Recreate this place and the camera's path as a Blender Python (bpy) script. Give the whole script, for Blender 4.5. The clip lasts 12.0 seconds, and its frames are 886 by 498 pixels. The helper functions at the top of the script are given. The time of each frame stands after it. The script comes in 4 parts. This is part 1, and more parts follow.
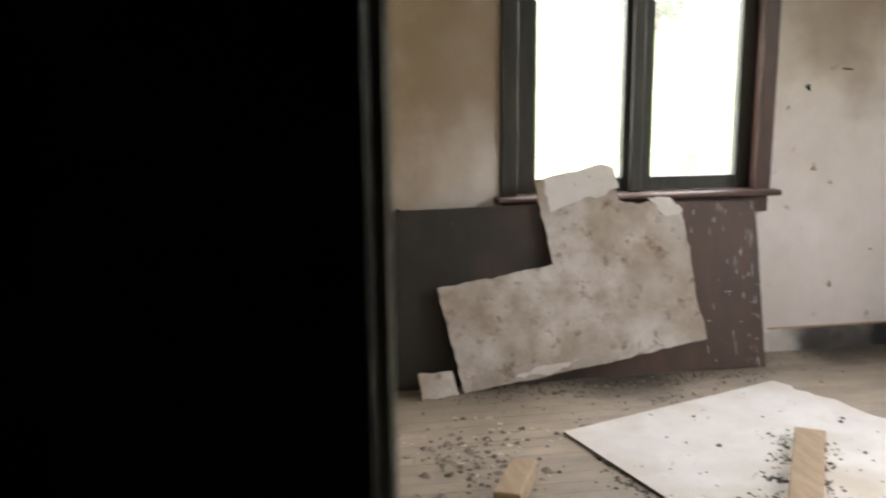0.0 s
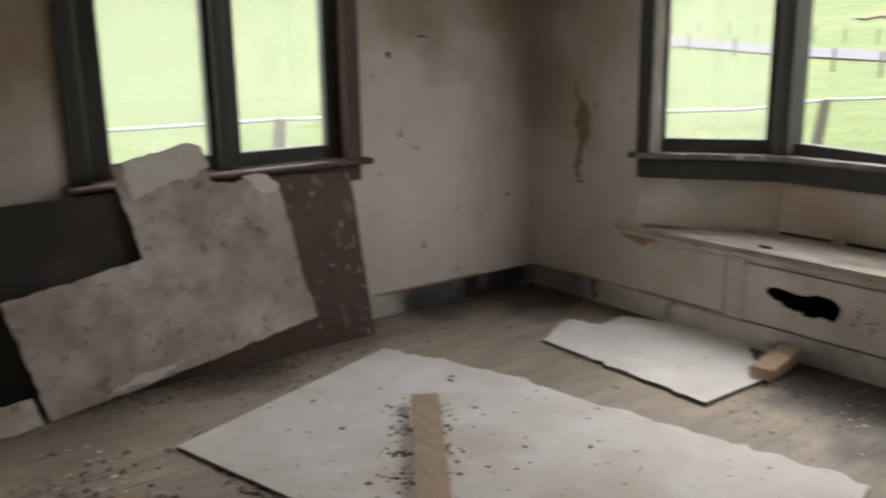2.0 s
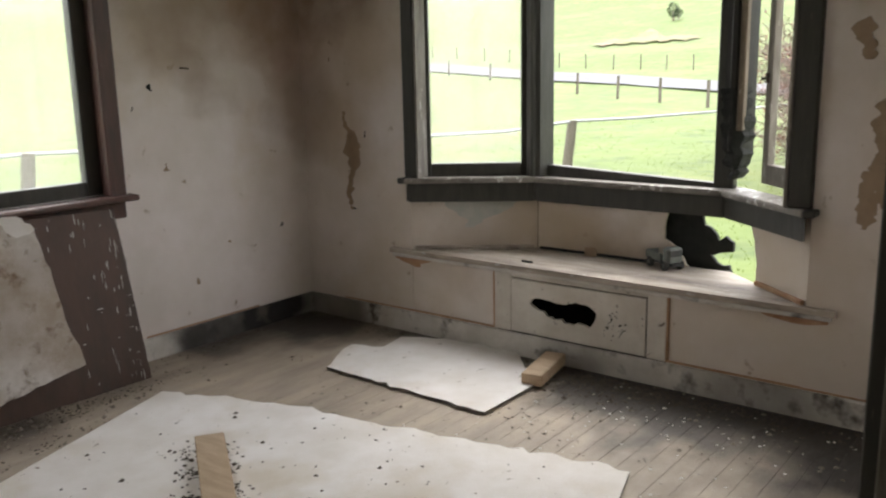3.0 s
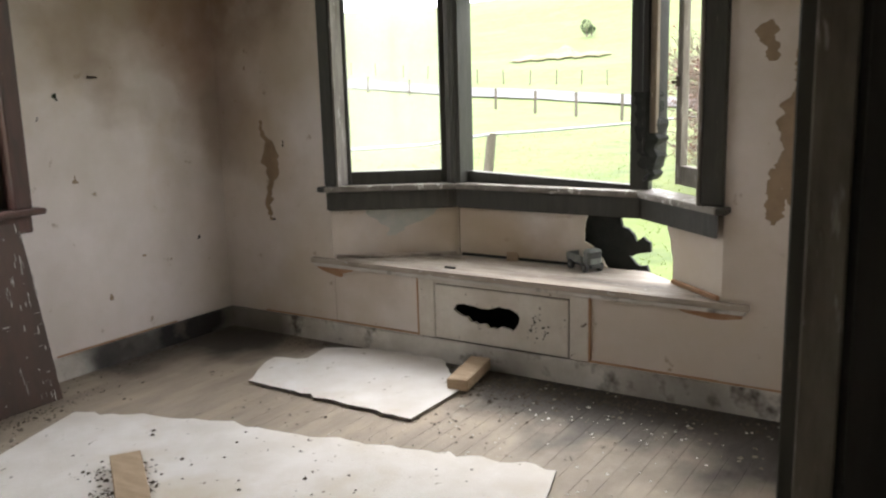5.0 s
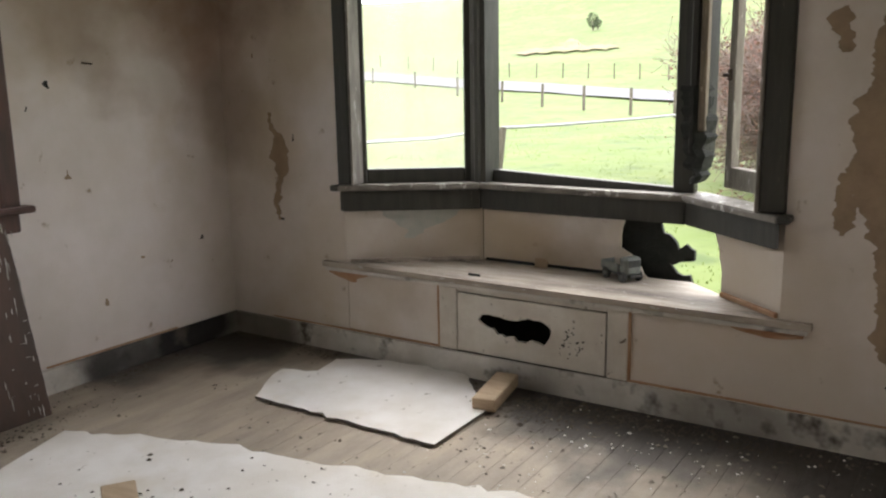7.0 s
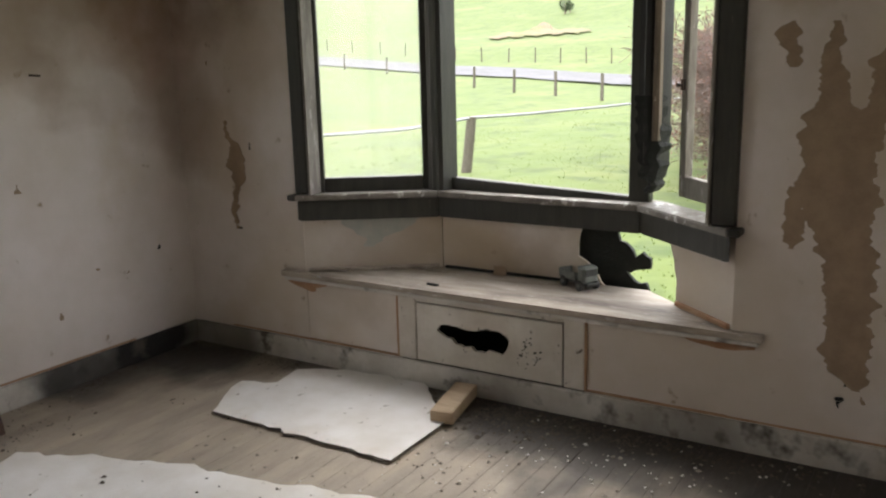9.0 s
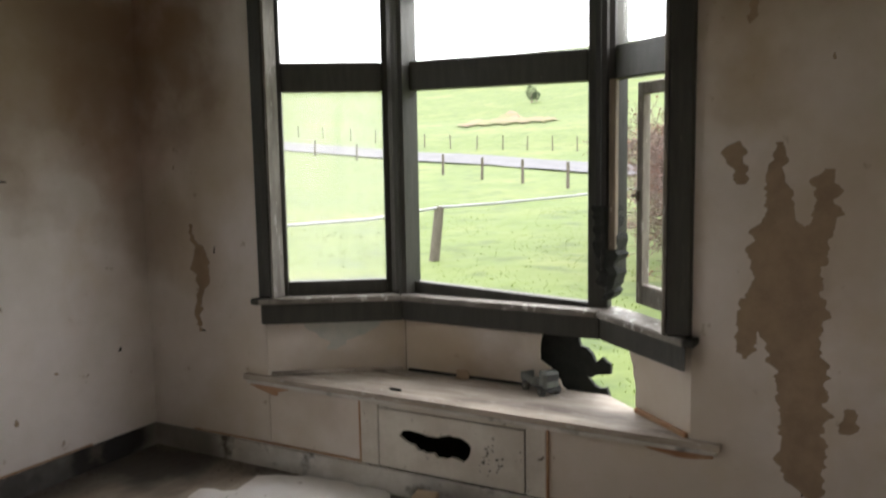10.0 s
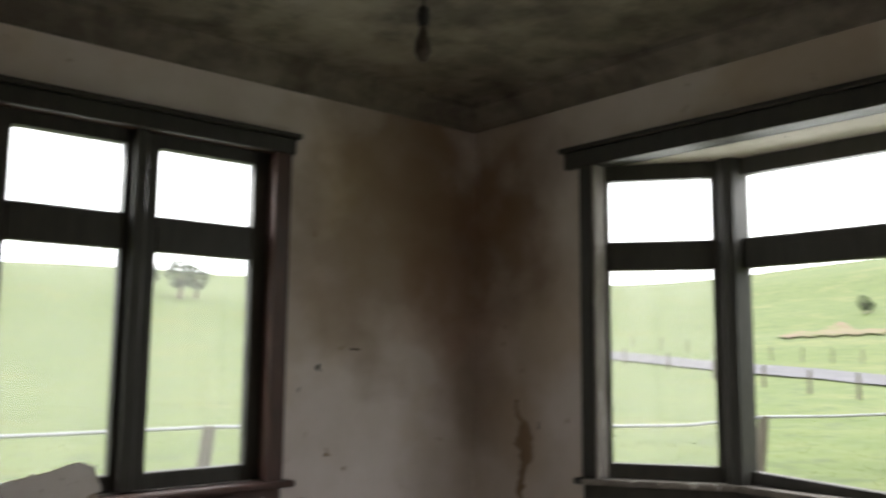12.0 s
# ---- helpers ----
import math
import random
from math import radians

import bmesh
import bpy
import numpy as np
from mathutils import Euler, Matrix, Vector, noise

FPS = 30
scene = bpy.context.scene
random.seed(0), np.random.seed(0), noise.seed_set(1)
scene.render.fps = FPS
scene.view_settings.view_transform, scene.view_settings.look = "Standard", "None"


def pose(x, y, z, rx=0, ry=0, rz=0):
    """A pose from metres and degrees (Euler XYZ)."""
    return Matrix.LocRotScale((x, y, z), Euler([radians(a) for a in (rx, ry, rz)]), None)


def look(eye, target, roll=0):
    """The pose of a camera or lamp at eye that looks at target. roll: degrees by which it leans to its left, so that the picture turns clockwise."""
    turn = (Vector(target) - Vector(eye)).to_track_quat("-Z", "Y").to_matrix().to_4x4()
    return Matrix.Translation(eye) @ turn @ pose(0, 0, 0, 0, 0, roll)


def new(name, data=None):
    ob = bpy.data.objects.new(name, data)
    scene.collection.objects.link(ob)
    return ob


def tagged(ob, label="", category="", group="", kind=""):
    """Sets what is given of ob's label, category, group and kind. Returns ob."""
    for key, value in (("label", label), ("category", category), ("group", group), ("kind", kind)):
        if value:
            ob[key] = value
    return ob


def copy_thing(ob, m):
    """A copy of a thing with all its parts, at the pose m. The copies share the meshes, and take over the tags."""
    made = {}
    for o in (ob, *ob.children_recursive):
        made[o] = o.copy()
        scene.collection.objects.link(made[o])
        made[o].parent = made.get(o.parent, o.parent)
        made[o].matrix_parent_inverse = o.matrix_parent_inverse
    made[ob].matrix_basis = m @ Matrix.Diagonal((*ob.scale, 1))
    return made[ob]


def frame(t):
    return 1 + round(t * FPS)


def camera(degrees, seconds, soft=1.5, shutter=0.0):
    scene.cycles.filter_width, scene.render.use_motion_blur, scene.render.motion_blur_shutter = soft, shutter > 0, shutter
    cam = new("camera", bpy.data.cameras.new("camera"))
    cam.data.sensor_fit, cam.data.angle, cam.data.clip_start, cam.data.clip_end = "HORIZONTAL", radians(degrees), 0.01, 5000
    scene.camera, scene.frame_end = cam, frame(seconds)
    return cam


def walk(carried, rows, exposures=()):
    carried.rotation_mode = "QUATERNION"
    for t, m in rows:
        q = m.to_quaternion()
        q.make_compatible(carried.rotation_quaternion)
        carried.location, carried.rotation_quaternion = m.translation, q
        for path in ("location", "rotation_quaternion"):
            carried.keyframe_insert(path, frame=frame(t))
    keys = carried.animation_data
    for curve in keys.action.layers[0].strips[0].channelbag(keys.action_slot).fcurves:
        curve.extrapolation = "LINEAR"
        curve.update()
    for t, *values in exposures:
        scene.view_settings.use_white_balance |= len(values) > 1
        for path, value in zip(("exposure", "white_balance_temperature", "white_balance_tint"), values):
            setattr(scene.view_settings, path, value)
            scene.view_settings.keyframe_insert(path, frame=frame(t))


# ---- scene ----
cam = camera(54.7, 12.0, soft=2.2, shutter=0.4)
PATH = [
    (0, (-3.837, -4.309, 1.49), (-3.506, -2.372, 1.119), -0.5),
    (0.5, (-3.794, -4.265, 1.52), (-3.265, -2.383, 1.099), -1.3),
    (1, (-3.792, -4.214, 1.506), (-3.116, -2.384, 1.068), -1.3),
    (1.5, (-3.804, -4.121, 1.508), (-2.928, -2.379, 1.065), -1.0),
    (2, (-3.72, -4.023, 1.507), (-2.56, -2.459, 1.049), -0.9),
    (2.5, (-3.737, -4.037, 1.548), (-2.28, -2.743, 1.097), -0.8),
    (4.5, (-3.801, -4.142, 1.477), (-2.196, -3.009, 1.099), -1.6),
    (5, (-3.748, -4.064, 1.483), (-2.101, -2.994, 1.105), -1.6),
    (5.5, (-3.663, -4.007, 1.489), (-2.002, -2.96, 1.111), -1.4),
    (6, (-3.618, -4.027, 1.478), (-1.95, -2.989, 1.106), -1.3),
    (6.5, (-3.565, -3.876, 1.453), (-1.903, -2.828, 1.078), -1.2),
    (7, (-3.493, -3.771, 1.478), (-1.851, -2.698, 1.083), -1.0),
    (9, (-3.413, -3.828, 1.598), (-1.749, -2.807, 1.166), -1.4),
    (9.5, (-3.431, -3.856, 1.633), (-1.724, -2.864, 1.308), -1.0),
    (10, (-3.42, -3.875, 1.713), (-1.697, -2.906, 1.471), -1.0),
    (10.5, (-3.45, -3.897, 1.769), (-1.727, -2.903, 1.741), -0.9),
    (11, (-3.47, -3.9, 1.734), (-1.778, -2.846, 1.892), -0.6),
    (11.5, (-3.547, -3.759, 1.686), (-1.947, -2.579, 1.906), -0.5),
    (12, (-3.493, -3.803, 1.543), (-2.205, -2.293, 1.789), 0.5),
]
EXPOSURES = [(t, v, 6550, 10) for t, v in ((0.0, 1.7), (0.6, 1.25), (1.2, 0.75), (1.6, 0.62), (2.0, 0.42), (2.7, 0.6), (4.4, 0.95), (6.5, 1.0), (7.0, 0.75), (8.8, 0.6), (9.5, 0.42), (10.0, 0.5), (10.5, 0.65), (11.2, 0.37), (12.0, 0.08))]
walk(cam, [(t, look(eye, target, roll)) for t, eye, target, roll in PATH], EXPOSURES)

# ---- world and light: bright overcast day ----
world = bpy.data.worlds.new("overcast_sky")
scene.world = world
world.use_nodes = True
wn, wl = world.node_tree.nodes, world.node_tree.links
sky = wn.new("ShaderNodeTexSky")
sky.sky_type = "NISHITA"
sky.sun_disc = False
sky.sun_elevation, sky.sun_rotation = radians(48), radians(60)
sky.air_density, sky.dust_density, sky.ozone_density = 1.0, 6.0, 0.6
cloud = wn.new("ShaderNodeMix")
cloud.data_type = "RGBA"
cloud.inputs["Factor"].default_value = 0.8
cloud.inputs["B"].default_value = (31.0, 31.5, 33.0, 1)
wl.new(sky.outputs["Color"], cloud.inputs["A"])
wl.new(cloud.outputs["Result"], wn["Background"].inputs["Color"])
wn["Background"].inputs["Strength"].default_value = 0.13

sun_data = bpy.data.lights.new("sun", "SUN")
sun_data.energy, sun_data.angle, sun_data.color = 1.2, radians(25), (1.0, 0.96, 0.9)
sun = new("sun", sun_data)
sun.matrix_world = look((30, 17, 38), (0, 0, 0))

# sky light in the upper lights of the windows
def sky_lamp(name, centre, inward, width, power):
    d = bpy.data.lights.new(name, "AREA")
    d.shape, d.size, d.size_y, d.energy, d.color = "RECTANGLE", width, 0.32, power, (0.98, 0.99, 1.0)
    ob = new(name, d)
    c = Vector(centre)
    ob.matrix_world = look(c, c + Vector(inward))

sky_lamp("sky_light_north", (-2.03, 0.24, 2.34), (0, -1, -0.9), 1.15, 8)
sky_lamp("sky_light_bay_front", (0.60, -2.0, 2.34), (-1, 0, -0.9), 0.9, 6)
sky_lamp("sky_light_bay_north", (0.35, -1.06, 2.34), (-0.8, -0.58, -0.9), 0.5, 3)
sky_lamp("sky_light_bay_south", (0.35, -2.88, 2.34), (-0.75, 0.66, -0.9), 0.42, 2.5)

# ---- materials ----
def material(name, a, b, scale=6.0, rough=0.8, bump=0.15, spots=None, spot_scale=14.0, spot_at=0.66, stretch=(1, 1, 1), fine=90.0, c=None, metal=0.0, vary=0.0, blots=(), soft_spots=0.05, placed=False):
    """Two tones mixed by large noise, a third by a coarser one, darker specks, and fine relief."""
    m = bpy.data.materials.new(name)
    m.use_nodes = True
    n, l = m.node_tree.nodes, m.node_tree.links
    bsdf = n["Principled BSDF"]
    co = n.new("ShaderNodeTexCoord")
    mp = n.new("ShaderNodeMapping")
    mp.inputs["Scale"].default_value = stretch
    where = n.new("ShaderNodeNewGeometry").outputs["Position"] if placed else co.outputs["Object"]
    l.new(where, mp.inputs["Vector"])

    def noise_node(s, detail=6.0):
        t = n.new("ShaderNodeTexNoise")
        t.inputs["Scale"].default_value, t.inputs["Detail"].default_value, t.inputs["Roughness"].default_value = s, detail, 0.62
        l.new(mp.outputs["Vector"], t.inputs["Vector"])
        return t.outputs["Fac"]

    def ramp(fac, lo, hi):
        r = n.new("ShaderNodeMapRange")
        r.inputs["From Min"].default_value, r.inputs["From Max"].default_value = lo, hi
        l.new(fac, r.inputs["Value"])
        return r.outputs["Result"]

    def mix(fac, x, y):
        k = n.new("ShaderNodeMix")
        k.data_type = "RGBA"
        l.new(fac, k.inputs["Factor"])
        for sock, v in (("A", x), ("B", y)):
            if isinstance(v, tuple):
                k.inputs[sock].default_value = (*v, 1)
            else:
                l.new(v, k.inputs[sock])
        return k.outputs["Result"]

    col = mix(ramp(noise_node(scale), 0.36, 0.64), a, b)
    if c:
        col = mix(ramp(noise_node(scale * 0.37), 0.52, 0.68), col, c)
    for centre, radius, tone, most in blots:
        sub = n.new("ShaderNodeVectorMath")
        sub.operation = "DISTANCE"
        warp = n.new("ShaderNodeTexNoise")
        warp.inputs["Scale"].default_value, warp.inputs["Detail"].default_value = 2.5, 7.0
        l.new(where, warp.inputs["Vector"])
        push = n.new("ShaderNodeVectorMath")
        push.operation = "MULTIPLY_ADD"
        push.inputs[1].default_value, push.inputs[2].default_value = (radius * 1.6,) * 3, (-radius * 0.8,) * 3
        l.new(warp.outputs["Color"], push.inputs[0])
        add = n.new("ShaderNodeVectorMath")
        l.new(where, add.inputs[0])
        l.new(push.outputs[0], add.inputs[1])
        l.new(add.outputs[0], sub.inputs[0])
        sub.inputs[1].default_value = centre
        fall = ramp(sub.outputs["Value"], radius, radius * 0.35)
        scale_node = n.new("ShaderNodeMath")
        scale_node.operation = "MULTIPLY"
        scale_node.inputs[1].default_value = most
        l.new(fall, scale_node.inputs[0])
        col = mix(scale_node.outputs[0], col, tone)
    if spots:
        col = mix(ramp(noise_node(spot_scale, 3.0), spot_at, spot_at + soft_spots), col, spots)
    if vary:
        oi = n.new("ShaderNodeObjectInfo")
        hs = n.new("ShaderNodeHueSaturation")
        l.new(col, hs.inputs["Color"])
        r = n.new("ShaderNodeMapRange")
        r.inputs["To Min"].default_value, r.inputs["To Max"].default_value = 1 - vary, 1 + vary
        l.new(oi.outputs["Random"], r.inputs["Value"])
        l.new(r.outputs["Result"], hs.inputs["Value"])
        col = hs.outputs["Color"]
    l.new(col, bsdf.inputs["Base Color"])
    l.new(ramp(noise_node(fine * 0.3), 0.2, 0.8), bsdf.inputs["Roughness"])
    rr = bsdf.inputs["Roughness"].links[0].from_node
    rr.inputs["To Min"].default_value, rr.inputs["To Max"].default_value = max(rough - 0.12, 0.05), min(rough + 0.12, 1)
    bsdf.inputs["Metallic"].default_value = metal
    if bump:
        bp = n.new("ShaderNodeBump")
        bp.inputs["Strength"].default_value, bp.inputs["Distance"].default_value = bump, 0.01
        l.new(noise_node(fine), bp.inputs["Height"])
        l.new(bp.outputs["Normal"], bsdf.inputs["Normal"])
    return m


X0 = -3.97
OCHRE, RUSTY, UMBER = (0.44, 0.33, 0.19), (0.34, 0.17, 0.09), (0.26, 0.18, 0.11)
# blots: wall stains, and a near-black tone low in the west corner
PLASTER = material("aged_plaster", (0.76, 0.70, 0.67), (0.66, 0.60, 0.55), 2.2, 0.8, 0.15, (0.34, 0.26, 0.18), 9, 0.66, c=(0.62, 0.53, 0.42), blots=(
    ((-3.4, 0, 2.0), 0.95, OCHRE, 0.8), ((-3.1, 0, 1.45), 0.5, OCHRE, 0.5), ((-3.6, 0, 0.9), 0.35, UMBER, 0.5), ((-0.22, 0, 2.35), 0.6, RUSTY, 0.85), ((-0.15, 0, 1.75), 0.45, RUSTY, 0.5),
    ((0, 0, 1.3), 0.35, UMBER, 0.55), ((-0.95, 0, 2.5), 0.5, OCHRE, 0.6), ((0, -0.45, 2.6), 0.4, UMBER, 0.5), ((0, -0.35, 1.2), 0.35, OCHRE, 0.45), ((0, -3.5, 2.3), 0.7, OCHRE, 0.6), ((0, -3.6, 1.4), 0.5, OCHRE, 0.45), ((0, -2.0, 2.8), 0.6, OCHRE, 0.5), ((-0.5, 0, 2.75), 0.7, UMBER, 0.75), ((-1.0, 0, 1.95), 0.6, UMBER, 0.5), ((-0.55, 0, 2.1), 0.8, UMBER, 0.6), ((-3.0, 0, 1.8), 1.1, UMBER, 0.55), ((0, -0.2, 2.2), 0.6, UMBER, 0.6), ((0, -0.6, 1.7), 0.4, OCHRE, 0.4), ((0, -3.3, 2.6), 0.7, UMBER, 0.6),
    ((0.42, -1.9, 0.5), 0.35, UMBER, 0.8), ((0.2, -1.2, 0.52), 0.3, UMBER, 0.6), ((0.42, -1.6, 0.75), 0.4, OCHRE, 0.5),
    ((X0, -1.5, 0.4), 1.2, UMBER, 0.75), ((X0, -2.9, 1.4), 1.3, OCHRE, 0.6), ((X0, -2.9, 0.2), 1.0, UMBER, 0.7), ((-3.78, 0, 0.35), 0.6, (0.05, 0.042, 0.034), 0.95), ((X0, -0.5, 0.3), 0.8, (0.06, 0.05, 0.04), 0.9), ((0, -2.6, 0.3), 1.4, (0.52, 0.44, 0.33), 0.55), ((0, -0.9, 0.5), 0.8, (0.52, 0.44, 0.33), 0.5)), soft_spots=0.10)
BARE = material("bare_wallboard", (0.37, 0.27, 0.18), (0.29, 0.21, 0.14), 9, 0.9, 0.25)
DAMP = material("damp_green_stain", (0.42, 0.44, 0.40), (0.50, 0.49, 0.44), 12, 0.85, 0.15)
RUST = material("rust_brown_stain", (0.36, 0.19, 0.10), (0.44, 0.29, 0.18), 10, 0.9, 0.2)
CEIL = material("stained_ceiling", (0.30, 0.27, 0.22), (0.13, 0.11, 0.09), 2.6, 0.9, 0.25, (0.09, 0.07, 0.055), 3.0, 0.52, c=(0.38, 0.34, 0.27), soft_spots=0.22)
WOOD_DARK = material("dark_stained_wood", (0.046, 0.044, 0.034), (0.028, 0.027, 0.021), 8, 0.5, 0.2, (0.11, 0.095, 0.075), 22, 0.70, (4, 4, 0.5))
WOOD_RED = material("red_brown_paint", (0.10, 0.048, 0.036), (0.06, 0.034, 0.027), 7, 0.5, 0.2, (0.25, 0.2, 0.17), 26, 0.71, (3, 3, 0.6))
# colour taken near black to stand for shade on the door stop
DOOR_WOOD = material("shade_black_wood", (0.02, 0.017, 0.013), (0.013, 0.011, 0.009), 8, 0.6, 0.15, stretch=(4, 4, 0.5))
SASH = material("weathered_sash_paint", (0.26, 0.24, 0.21), (0.16, 0.14, 0.12), 10, 0.75, 0.3, (0.4, 0.38, 0.35), 18, 0.62, (3, 3, 0.6))
SILL_TOP = material("worn_sill_paint", (0.24, 0.22, 0.19), (0.14, 0.12, 0.10), 9, 0.5, 0.3, (0.5, 0.48, 0.44), 16, 0.6)
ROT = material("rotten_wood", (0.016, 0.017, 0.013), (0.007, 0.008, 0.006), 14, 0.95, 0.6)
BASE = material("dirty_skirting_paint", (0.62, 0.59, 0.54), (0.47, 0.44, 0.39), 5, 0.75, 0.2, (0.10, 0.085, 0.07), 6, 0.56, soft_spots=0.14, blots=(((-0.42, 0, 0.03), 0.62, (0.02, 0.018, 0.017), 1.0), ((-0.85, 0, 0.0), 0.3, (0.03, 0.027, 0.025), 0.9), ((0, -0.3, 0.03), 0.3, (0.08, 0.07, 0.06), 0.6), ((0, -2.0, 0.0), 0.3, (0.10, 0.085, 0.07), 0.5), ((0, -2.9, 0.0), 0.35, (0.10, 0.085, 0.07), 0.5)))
SOOT = material("black_mould", (0.035, 0.032, 0.03), (0.10, 0.09, 0.08), 9, 0.95, 0.3)
SEAT_PAINT = material("grimy_cream_paint", (0.64, 0.60, 0.53), (0.52, 0.47, 0.40), 5, 0.7, 0.2, (0.12, 0.09, 0.07), 17, 0.66)
SEAT_TOP = material("dusty_seat_board", (0.46, 0.40, 0.33), (0.32, 0.27, 0.22), 6, 0.7, 0.25, (0.55, 0.52, 0.48), 26, 0.64, (3, 0.6, 3), c=(0.16, 0.13, 0.11))
# blots darken the boards along the walls, the seat front and the corners
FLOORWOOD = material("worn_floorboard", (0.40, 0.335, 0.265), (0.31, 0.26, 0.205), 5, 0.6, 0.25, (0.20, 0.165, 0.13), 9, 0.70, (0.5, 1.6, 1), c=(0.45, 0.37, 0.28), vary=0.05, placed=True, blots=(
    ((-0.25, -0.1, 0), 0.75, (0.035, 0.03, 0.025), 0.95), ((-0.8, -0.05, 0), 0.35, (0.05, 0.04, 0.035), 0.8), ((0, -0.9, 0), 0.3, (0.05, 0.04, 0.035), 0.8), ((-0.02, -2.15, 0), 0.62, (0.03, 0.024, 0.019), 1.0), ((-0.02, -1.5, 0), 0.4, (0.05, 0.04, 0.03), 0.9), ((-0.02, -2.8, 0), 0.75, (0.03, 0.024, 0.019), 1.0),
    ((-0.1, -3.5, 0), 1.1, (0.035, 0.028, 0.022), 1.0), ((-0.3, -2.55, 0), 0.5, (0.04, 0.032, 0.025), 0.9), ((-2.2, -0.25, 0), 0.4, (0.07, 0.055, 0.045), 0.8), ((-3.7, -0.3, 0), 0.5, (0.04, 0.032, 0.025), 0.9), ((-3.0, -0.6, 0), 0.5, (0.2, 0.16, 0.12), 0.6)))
SHEET = material("dusty_plasterboard", (0.80, 0.77, 0.74), (0.70, 0.66, 0.61), 4, 0.85, 0.2, (0.30, 0.25, 0.20), 20, 0.68, c=(0.64, 0.58, 0.49))
SHEET_DIRTY = material("mottled_plasterboard", (0.50, 0.45, 0.40), (0.37, 0.30, 0.225), 6, 0.85, 0.3, (0.20, 0.14, 0.09), 13, 0.58, c=(0.70, 0.66, 0.62), soft_spots=0.16)
# the blot puts the shade on the sheet's left part into its colour
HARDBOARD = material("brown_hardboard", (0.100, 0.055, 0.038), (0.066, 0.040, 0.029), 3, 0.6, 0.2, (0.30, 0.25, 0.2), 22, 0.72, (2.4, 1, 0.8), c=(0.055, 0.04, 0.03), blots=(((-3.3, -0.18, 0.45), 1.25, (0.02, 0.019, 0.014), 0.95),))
EDGE = material("dark_board_edge", (0.12, 0.10, 0.085), (0.2, 0.17, 0.14), 20, 0.95, 0.3)
TIMBER = material("raw_timber", (0.48, 0.36, 0.24), (0.38, 0.28, 0.18), 5, 0.75, 0.25, (0.2, 0.15, 0.1), 30, 0.72, (6, 1, 6))
TIMBER_OLD = material("worn_bare_brown_wood", (0.20, 0.155, 0.11), (0.11, 0.085, 0.06), 9, 0.8, 0.3, (0.42, 0.37, 0.3), 26, 0.66, (4, 4, 0.5))
DEBRIS = material("plaster_crumbs", (0.38, 0.34, 0.29), (0.16, 0.13, 0.10), 25, 0.95, 0.3)
DIRT = material("dark_dirt", (0.085, 0.07, 0.055), (0.15, 0.125, 0.10), 15, 0.98, 0.5)
TOY = material("faded_toy_plastic", (0.17, 0.18, 0.16), (0.10, 0.105, 0.095), 20, 0.6, 0.1, (0.5, 0.5, 0.48), 30, 0.66)
RUBBER = material("black_rubber", (0.03, 0.03, 0.03), (0.05, 0.048, 0.045), 20, 0.85, 0.1)
IRON = material("dark_iron", (0.04, 0.035, 0.03), (0.09, 0.06, 0.045), 30, 0.6, 0.2, metal=0.6)
GRASS = material("pasture_grass", (0.072, 0.108, 0.016), (0.098, 0.130, 0.025), 0.35, 0.9, 0.5, (0.050, 0.078, 0.013), 1.1, 0.52, (1, 1, 1), 6.0, soft_spots=0.18, c=(0.125, 0.142, 0.035))
BLADE = material("grass_blade", (0.12, 0.17, 0.03), (0.15, 0.19, 0.045), 2, 0.8, 0.0)
CLAY = material("bare_clay_bank", (0.17, 0.11, 0.07), (0.10, 0.12, 0.025), 0.5, 0.95, 0.4, fine=5)
ASPHALT = material("grey_road_seal", (0.11, 0.108, 0.115), (0.085, 0.084, 0.088), 0.8, 0.85, 0.2, fine=20)
POST = material("weathered_post", (0.13, 0.11, 0.085), (0.09, 0.078, 0.06), 12, 0.9, 0.4, stretch=(3, 3, 0.5))
PIPE = material("galvanised_pipe", (0.34, 0.345, 0.35), (0.26, 0.265, 0.27), 8, 0.5, 0.1, metal=0.3)
BARK = material("grey_twig_bark", (0.13, 0.095, 0.08), (0.18, 0.13, 0.115), 10, 0.9, 0.2)
BUD = material("pinkish_bud", (0.26, 0.12, 0.10), (0.18, 0.11, 0.07), 10, 0.8, 0.0)
LEAF = material("dark_foliage", (0.045, 0.065, 0.03), (0.07, 0.09, 0.045), 2, 0.8, 0.0)
# hall and jamb shade is put into these two near-black colours
HALL = material("shade_black_hall", (0.04, 0.034, 0.028), (0.03, 0.025, 0.02), 3, 0.85, 0.2)
JAMB = material("shade_black_jamb", (0.022, 0.020, 0.017), (0.014, 0.013, 0.011), 6, 0.8, 0.2, stretch=(3, 3, 0.5))
PALE_JAMB = material("grimy_pale_jamb_paint", (0.60, 0.57, 0.50), (0.47, 0.44, 0.37), 5, 0.75, 0.2, (0.30, 0.26, 0.20), 16, 0.64, (3, 3, 0.4))

GLASS = bpy.data.materials.new("dusty_window_glass")
GLASS.use_nodes = True
gn, gl = GLASS.node_tree.nodes, GLASS.node_tree.links
clear = gn.new("ShaderNodeBsdfTransparent")
shine = gn.new("ShaderNodeBsdfGlossy")
shine.inputs["Roughness"].default_value = 0.05
dust = gn.new("ShaderNodeBsdfTranslucent")
dust.inputs["Color"].default_value = (0.8, 0.8, 0.78, 1)
grime = gn.new("ShaderNodeTexNoise")
grime.inputs["Scale"].default_value = 3.0
grime_amount = gn.new("ShaderNodeMapRange")
